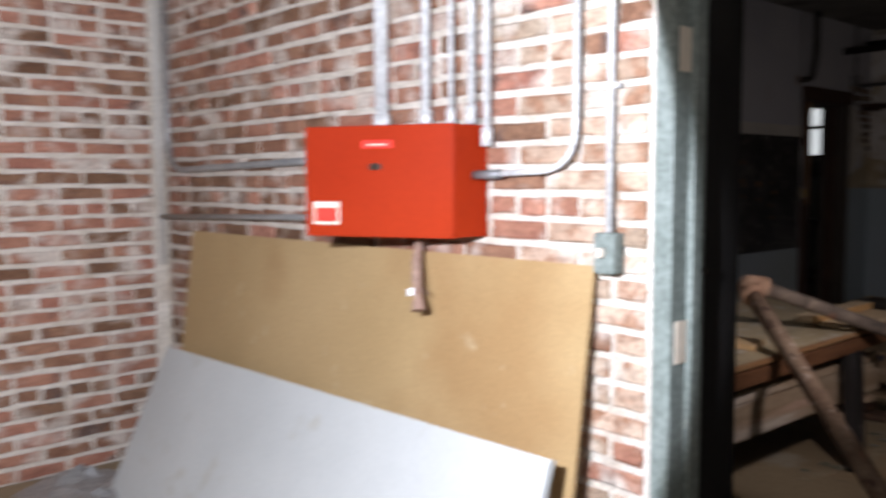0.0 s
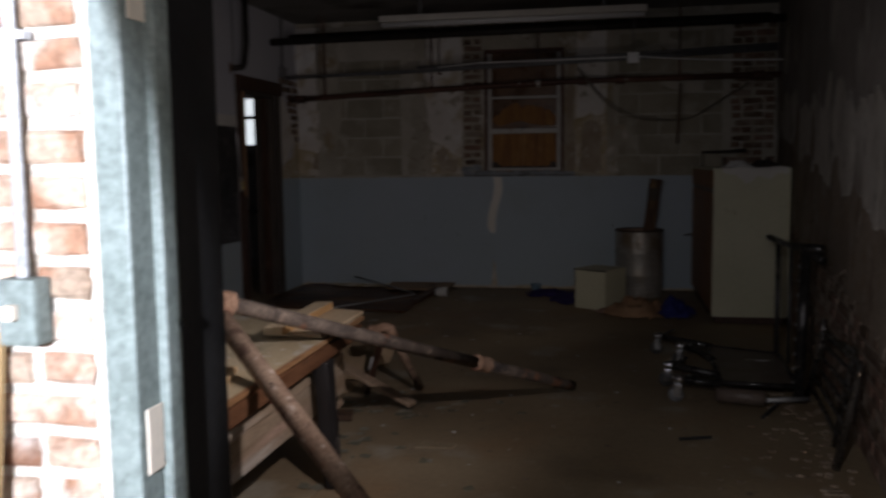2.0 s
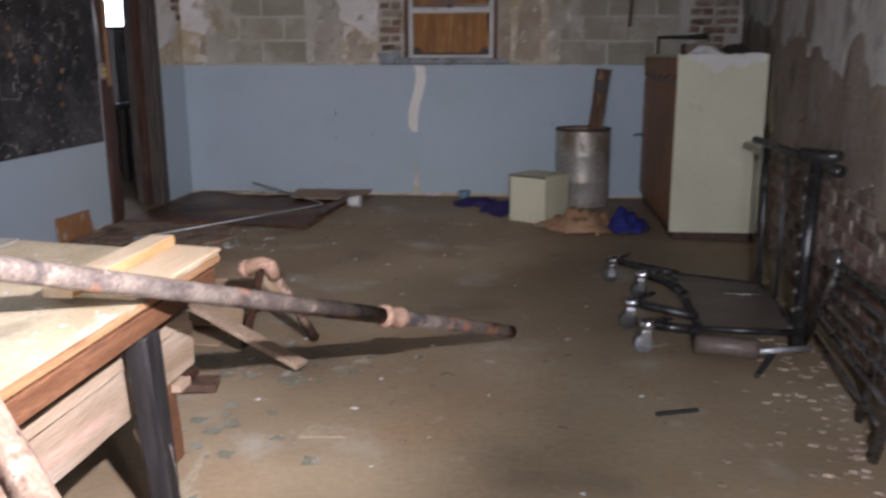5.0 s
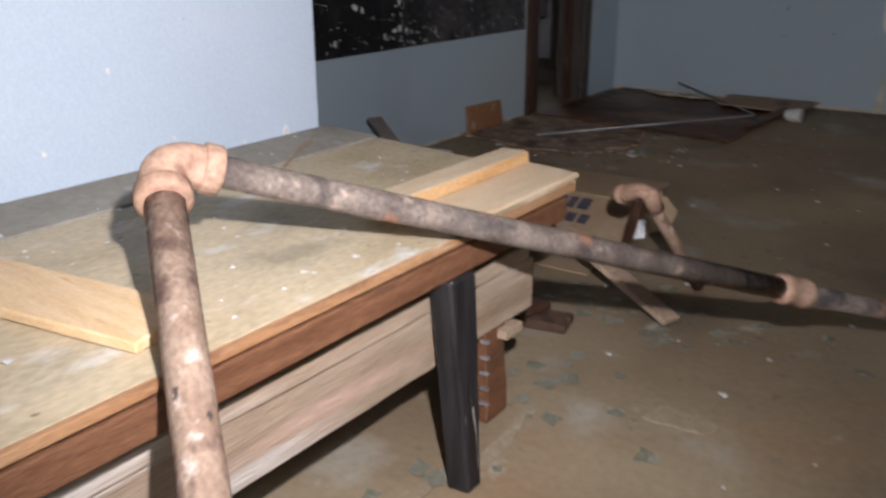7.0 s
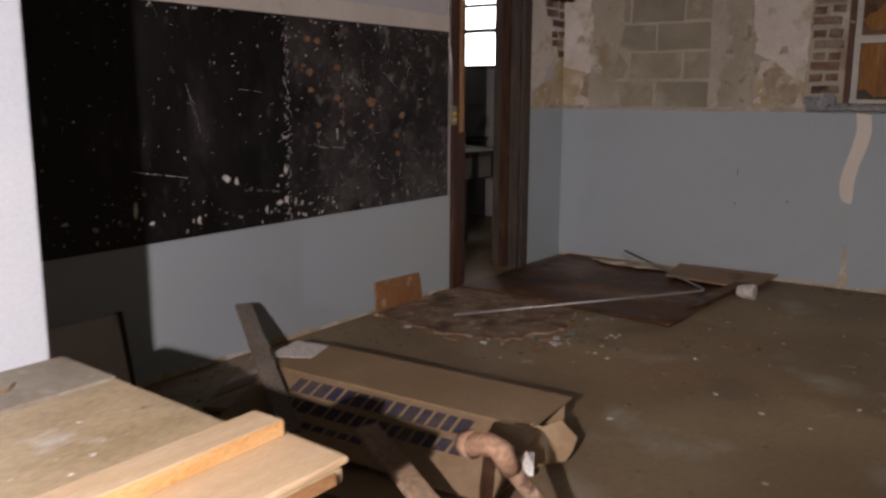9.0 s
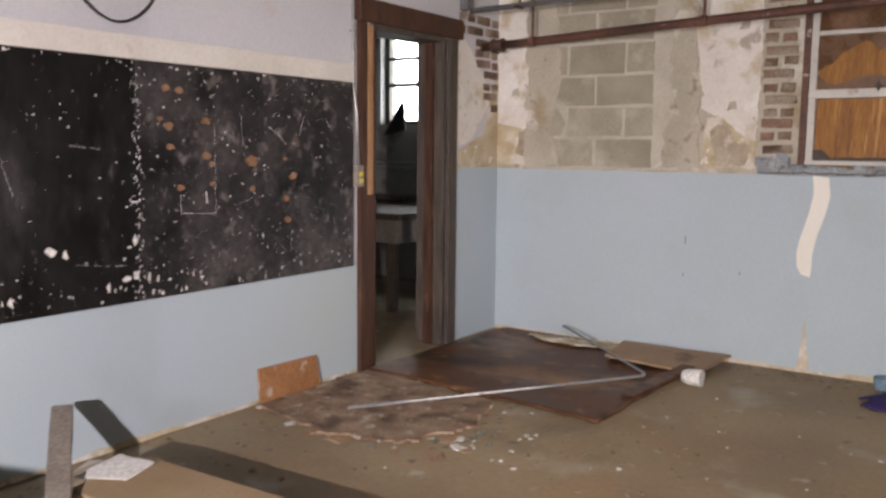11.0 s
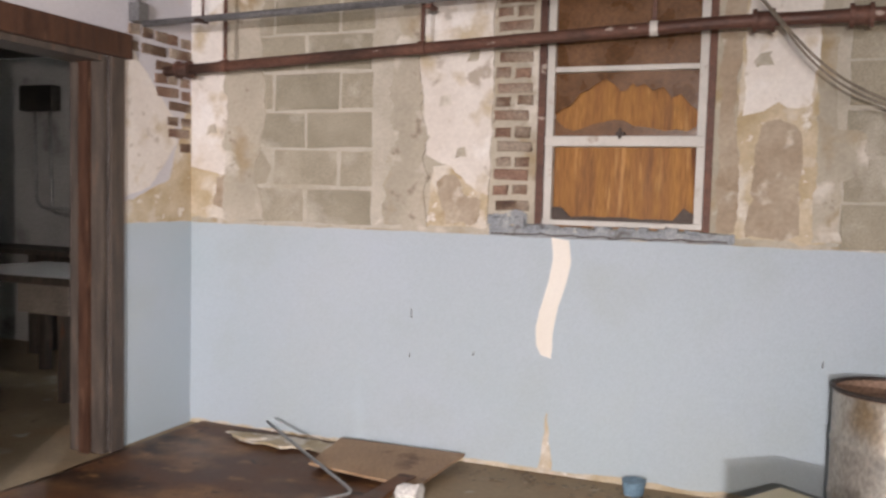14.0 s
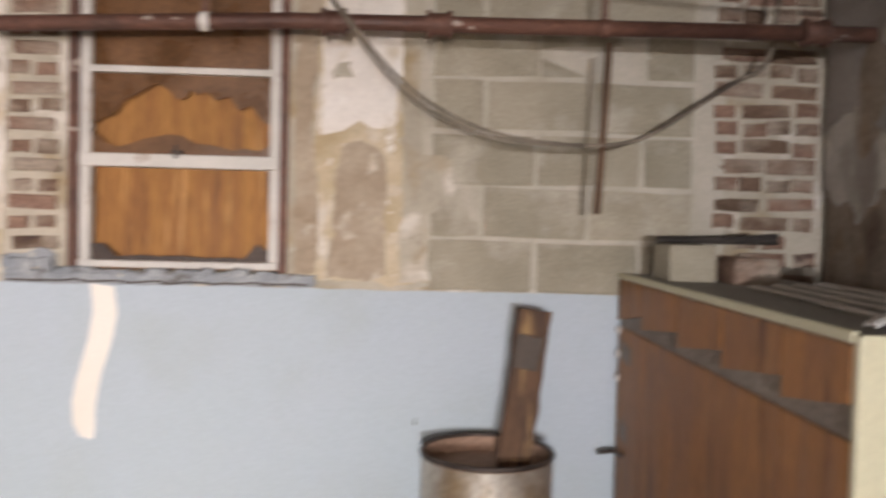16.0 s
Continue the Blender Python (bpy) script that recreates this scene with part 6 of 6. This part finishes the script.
c3 = thing("side_conduit", "dull conduits along the brick corner into the red box", "conduit", at=(-2.4, WA, 1.3))
part_at("conduit_run", tube(bend((AX + 0.10, WA - 0.02, 2.797), (AX + 0.10, WA - 0.02, 1.33), (RX0 - 0.004, WA - 0.05, 1.36), 0.16), 0.014, 10), GREYROD, c3, smooth=True)
part_at("conduit_run", tube([(AX + 0.02, WA - 0.03, 1.12), (RX0 - 0.004, WA - 0.05, 1.165)], 0.012, 10), GREYROD, c3, smooth=True)
part_at("conduit_run", tube([(AX + 0.03, WA - 0.03, 0.9), (AX + 0.03, WA - 0.03, 2.797)], 0.016, 10), PALEWOOD, c3, smooth=True)
hb = sheet([(-2.39, 0), (-0.195, 0), (-0.195, 1.085), (-2.39, 1.078)], (0, WA - 0.17, 0), (1, 0, 0), (0, 0.135, 0.99), -0.012)
tagged(link_mesh("hardboard_sheet", hb, HARDBOARD), "big tan hardboard sheet leaning on the brick wall", "board")
wb_ = sheet([(-2.33, 0), (-0.15, 0), (-0.19, 0.685), (-2.29, 0.65)], (0, WA - 0.46, 0), (1, 0, 0), (0, 0.40, 0.915), -0.02)
tagged(link_mesh("white_board", wb_, WHITEBD), "white laminate board leaning on the hardboard", "board")
rg = thing("rag_strip", "brownish rag and wire hanging under the red box", "rag", at=(-0.8, WA - 0.08, 1.0))
part_at("rag", tube([(-0.80, WA - 0.075, 1.11), (-0.80, WA - 0.085, 1.05), (-0.77, WA - 0.11, 1.00), (-0.745, WA - 0.125, 0.96), (-0.73, WA - 0.135, 0.915)], [0.008, 0.014, 0.016, 0.012, 0.022], 8, wob=0.003), RAG, rg)
part_at("wire_nut", tube([(-0.765, WA - 0.135, 0.975), (-0.76, WA - 0.135, 0.955)], 0.013, 10), WHITEPLASTIC, rg)
part_at("wire", tube([(-0.74, WA - 0.12, 0.98), (-0.70, WA - 0.13, 0.965)], 0.003, 6), RAG, rg)
tagged(link_mesh("floor_junk", cloth(-2.45, 1.35, 0.25, 0.25, 0.10, 33, 14), GREYROD), "grey plastic junk heaped in the brick corner", "junk")

# ---- loose debris ----
random.seed(21)


def scatter(name, n, spots, size, material, label, flat=0.3):
    bm = bmesh.new()
    for i in range(n):
        cx_, cy_, sx, sy = spots[i % len(spots)]
        x, y = random.gauss(cx_, sx), random.gauss(cy_, sy)
        if not (LX + 0.05 < x < right_x(y) - 0.05 and WB < y < BY - 0.05) or (x < PX + 0.05 and y < PY + 0.05):
            continue
        s = random.uniform(0.3, 1.0) * size
        r = bmesh.ops.create_cube(bm, size=s, matrix=pose(x, y, s * flat * 0.4, 0, 0, random.uniform(0, 180)))
        for v in r["verts"]:
            v.co.z = max(0, v.co.z * flat) + 0.0005
            v.co += Vector((random.uniform(-0.3, 0.3), random.uniform(-0.3, 0.3), 0)) * s
    return tagged(link_mesh(name, bm, material), label, "debris", kind="stuff")


scatter("floor_grit", 200, ((0.3, 5.2, 0.8, 1.2), (-0.9, 7.6, 0.9, 0.8), (1.4, 5.0, 0.3, 0.9)), 0.022, RUBBLE, "pale crumbs of plaster scattered on the floor")
scatter("wall_rubble", 300, ((1.66, 4.4, 0.12, 0.5), (1.70, 5.2, 0.12, 0.6), (1.6, 3.7, 0.08, 0.4)), 0.026, RUBBLE, "plaster rubble fallen along the wall", 0.5)
scatter("glass_shards", 190, ((-0.45, 5.15, 0.18, 0.14), (-1.85, 7.45, 0.2, 0.18), (-1.7, 7.5, 0.2, 0.15), (-1.75, 7.4, 0.18, 0.12), (-1.9, 7.35, 0.15, 0.1)), 0.045, SHARD, "greenish broken glass on the floor", 0.08)
scatter("floor_flakes", 26, ((-0.30, 4.7, 0.25, 0.35), (-0.45, 4.3, 0.1, 0.3)), 0.05, SHARD, "flat grey-green flakes on the floor by the table", 0.06)
scatter("wood_chips", 130, ((-2.15, 7.5, 0.2, 0.2), (-1.8, 7.4, 0.2, 0.2), (-2.3, 7.8, 0.15, 0.12)), 0.09, PLYBIT, "splinters and chips of brown board", 0.12)
scatter("paper_bits", 40, ((-1.9, 7.45, 0.25, 0.2), (-2.2, 7.9, 0.15, 0.1), (-1.6, 7.3, 0.1, 0.1)), 0.05, CHIP, "small white scraps among the broken board", 0.15)
scatter("wall_crumbs", 420, ((-2.3, 6.4, 0.18, 0.7), (-1.0, 9.40, 0.7, 0.07), (0.4, 9.40, 0.7, 0.07), (-1.5, 7.6, 0.6, 0.4)), 0.022, RUBBLE, "tan crumbs swept along the foot of the walls")
scatter("white_crumbs", 70, ((0.2, 5.3, 0.7, 1.0), (-0.7, 7.8, 0.7, 0.9), (-1.7, 7.5, 0.3, 0.25)), 0.018, CHIP, "white crumbs on the floor")

# ---- bricks and blocks ----


def piece_mesh(name, w, h, d, seed, material):
    """One worn brick or block: front face with chipped bevels; origin at its front centre, facing -y."""
    rnd = random.Random(seed)
    bm = bmesh.new()
    ring = []
    for inset, y in ((0.0, d), (0.0, 0.004), (min(0.006, h * 0.12), 0.0)):
        row = []
        for sx, sz in ((-1, -1), (0, -1), (1, -1), (1, 0), (1, 1), (0, 1), (-1, 1), (-1, 0)):
            j = rnd.uniform(-1, 1) * min(0.006, h * 0.08)
            row.append(bm.verts.new((sx * (w / 2 - inset) + j, y + (rnd.uniform(-0.002, 0.002) if inset else 0), sz * (h / 2 - inset) + j * 0.8)))
        ring.append(row)
    for a, b in zip(ring, ring[1:]):
        for k in range(8):
            bm.faces.new((a[k], a[(k + 1) % 8], b[(k + 1) % 8], b[k]))
    bm.faces.new(ring[-1])
    bmesh.ops.recalc_face_normals(bm, faces=bm.faces)
    me = bpy.data.meshes.new(name)
    bm.to_mesh(me)
    bm.free()
    me.materials.append(material)
    return me


def lay(parent, frame_m, u0, u1, z0, z1, length, course, joint, depth, material, keep=lambda u, z: True, name="brick", cap=300, seed=1, proud=0.006, headers=6, wob=1.0):
    """Courses of pieces on a wall. frame_m: x along the wall, -y out of it. Those past the cap are joined into one part."""
    rnd = random.Random(seed)
    full = [piece_mesh(name, length - joint, course - joint, depth, seed * 31 + k, material) for k in range(5)]
    half = [piece_mesh(name, length / 2 - joint, course - joint, depth, seed * 37 + k, material) for k in range(4)]
    made, rest = 0, bmesh.new()
    for r in range(int((z1 - z0) / course)):
        hd = headers and r % headers == headers - 1
        u = u0
        while u < u1 - length * 0.4:
            short = hd or (r % 2 and u == u0) or u + length > u1 + 0.02
            step = length / 2 if short else length
            cu_, cz = u + step / 2, z0 + (r + 0.5) * course
            if cu_ + step / 2 <= u1 + 0.02 and keep(cu_, cz):
                me = rnd.choice(half if short else full)
                m_ = frame_m @ pose(cu_ + rnd.uniform(-0.004, 0.004) * wob, -proud + rnd.uniform(-0.003, 0.003) * wob, cz + rnd.uniform(-0.003, 0.003) * wob, 0, rnd.uniform(-0.8, 0.8) * wob, 0) @ Matrix.Diagonal((1 - 0.06 * rnd.random() * (wob - 1), 1, 1 - 0.09 * rnd.random() * (wob - 1), 1))
                if made < cap:
                    ob = new(name, me)
                    ob.matrix_world = m_
                    ob.parent = parent
                    made += 1
                else:
                    n0 = len(rest.verts)
                    rest.from_mesh(me)
                    rest.verts.ensure_lookup_table()
                    bmesh.ops.transform(rest, matrix=m_, verts=rest.verts[n0:])
            u += step
    if len(rest.verts):
        tagged(part(name + "_courses", rest, material, parent), kind="stuff")
    else:
        rest.free()


def washed(u, z):
    """Bricks smeared with whitewash, most of them by the doorway."""
    return noise.noise(Vector((u * 4.1, z * 6.3, 8))) > -0.62 - u * 1.6


lay(wall_mid, pose(0, WA + 0.012, 0), AX + 0.03, OL - 0.01, 0.45, 2.45, 0.212, 0.0665, 0.020, 0.02, BRICK, seed=1, proud=0.010, cap=310, keep=lambda u, z: not washed(u, z))
lay(wall_mid, pose(0, WA + 0.012, 0), AX + 0.03, OL - 0.01, 0.45, 2.45, 0.212, 0.0665, 0.020, 0.02, WASHED, seed=1, proud=0.010, keep=washed)
lay(wall_left_a, pose(AX - 0.012, 0, 0, 0, 0, 90), 0.35, WA, 0.0, 2.40, 0.212, 0.0665, 0.020, 0.02, BRICK, seed=2, proud=0.010, cap=250)
flip = RM @ pose(0, -0.012, 0, 0, 0, 180)
LR = Y1 - Y0
lay(wall_right, flip, -LR, 0, 0.0, 1.25, 0.215, 0.072, 0.014, 0.02, OLDBRICK, keep=lambda u, z: -u > 0.6 and z < 0.95 and -u < 5.9, seed=3, proud=0.006, cap=300)
bf = pose(0, BY, 0)
lay(wall_back, bf, -2.25, -1.30, 1.178, 2.60, 0.405, 0.2035, 0.016, 0.02, BLOCK, name="block", seed=4, proud=0.007, headers=0)
lay(wall_back, bf, 0.79, 1.92, 1.160, 2.70, 0.405, 0.2035, 0.014, 0.02, BLOCK, name="block", seed=5, proud=0.007, headers=0)
lay(wall_back, bf, -0.785, -0.575, 1.28, 2.60, 0.20, 0.072, 0.02, 0.03, OLDBRICK, seed=6, wob=2.6, proud=0.010, headers=2)
lay(wall_back, bf, 1.87, 2.29, 1.20, 2.70, 0.21, 0.072, 0.016, 0.03, OLDBRICK, seed=7, wob=2.6, proud=0.012, headers=3, keep=lambda u, z: u > 1.88 and (z > 1.42 or noise.noise(Vector((u * 5, z * 5, 0))) > 0))
lay(wall_left, pose(LX, 0, 0, 0, 0, 90), 9.0, 9.52, 1.55, 2.25, 0.21, 0.072, 0.018, 0.02, OLDBRICK, seed=8, wob=2.6, proud=0.010, headers=3, keep=lambda u, z: z > 2.16 - (u - 9.0) * 1.35 or (u > 9.38 and z > 1.62))
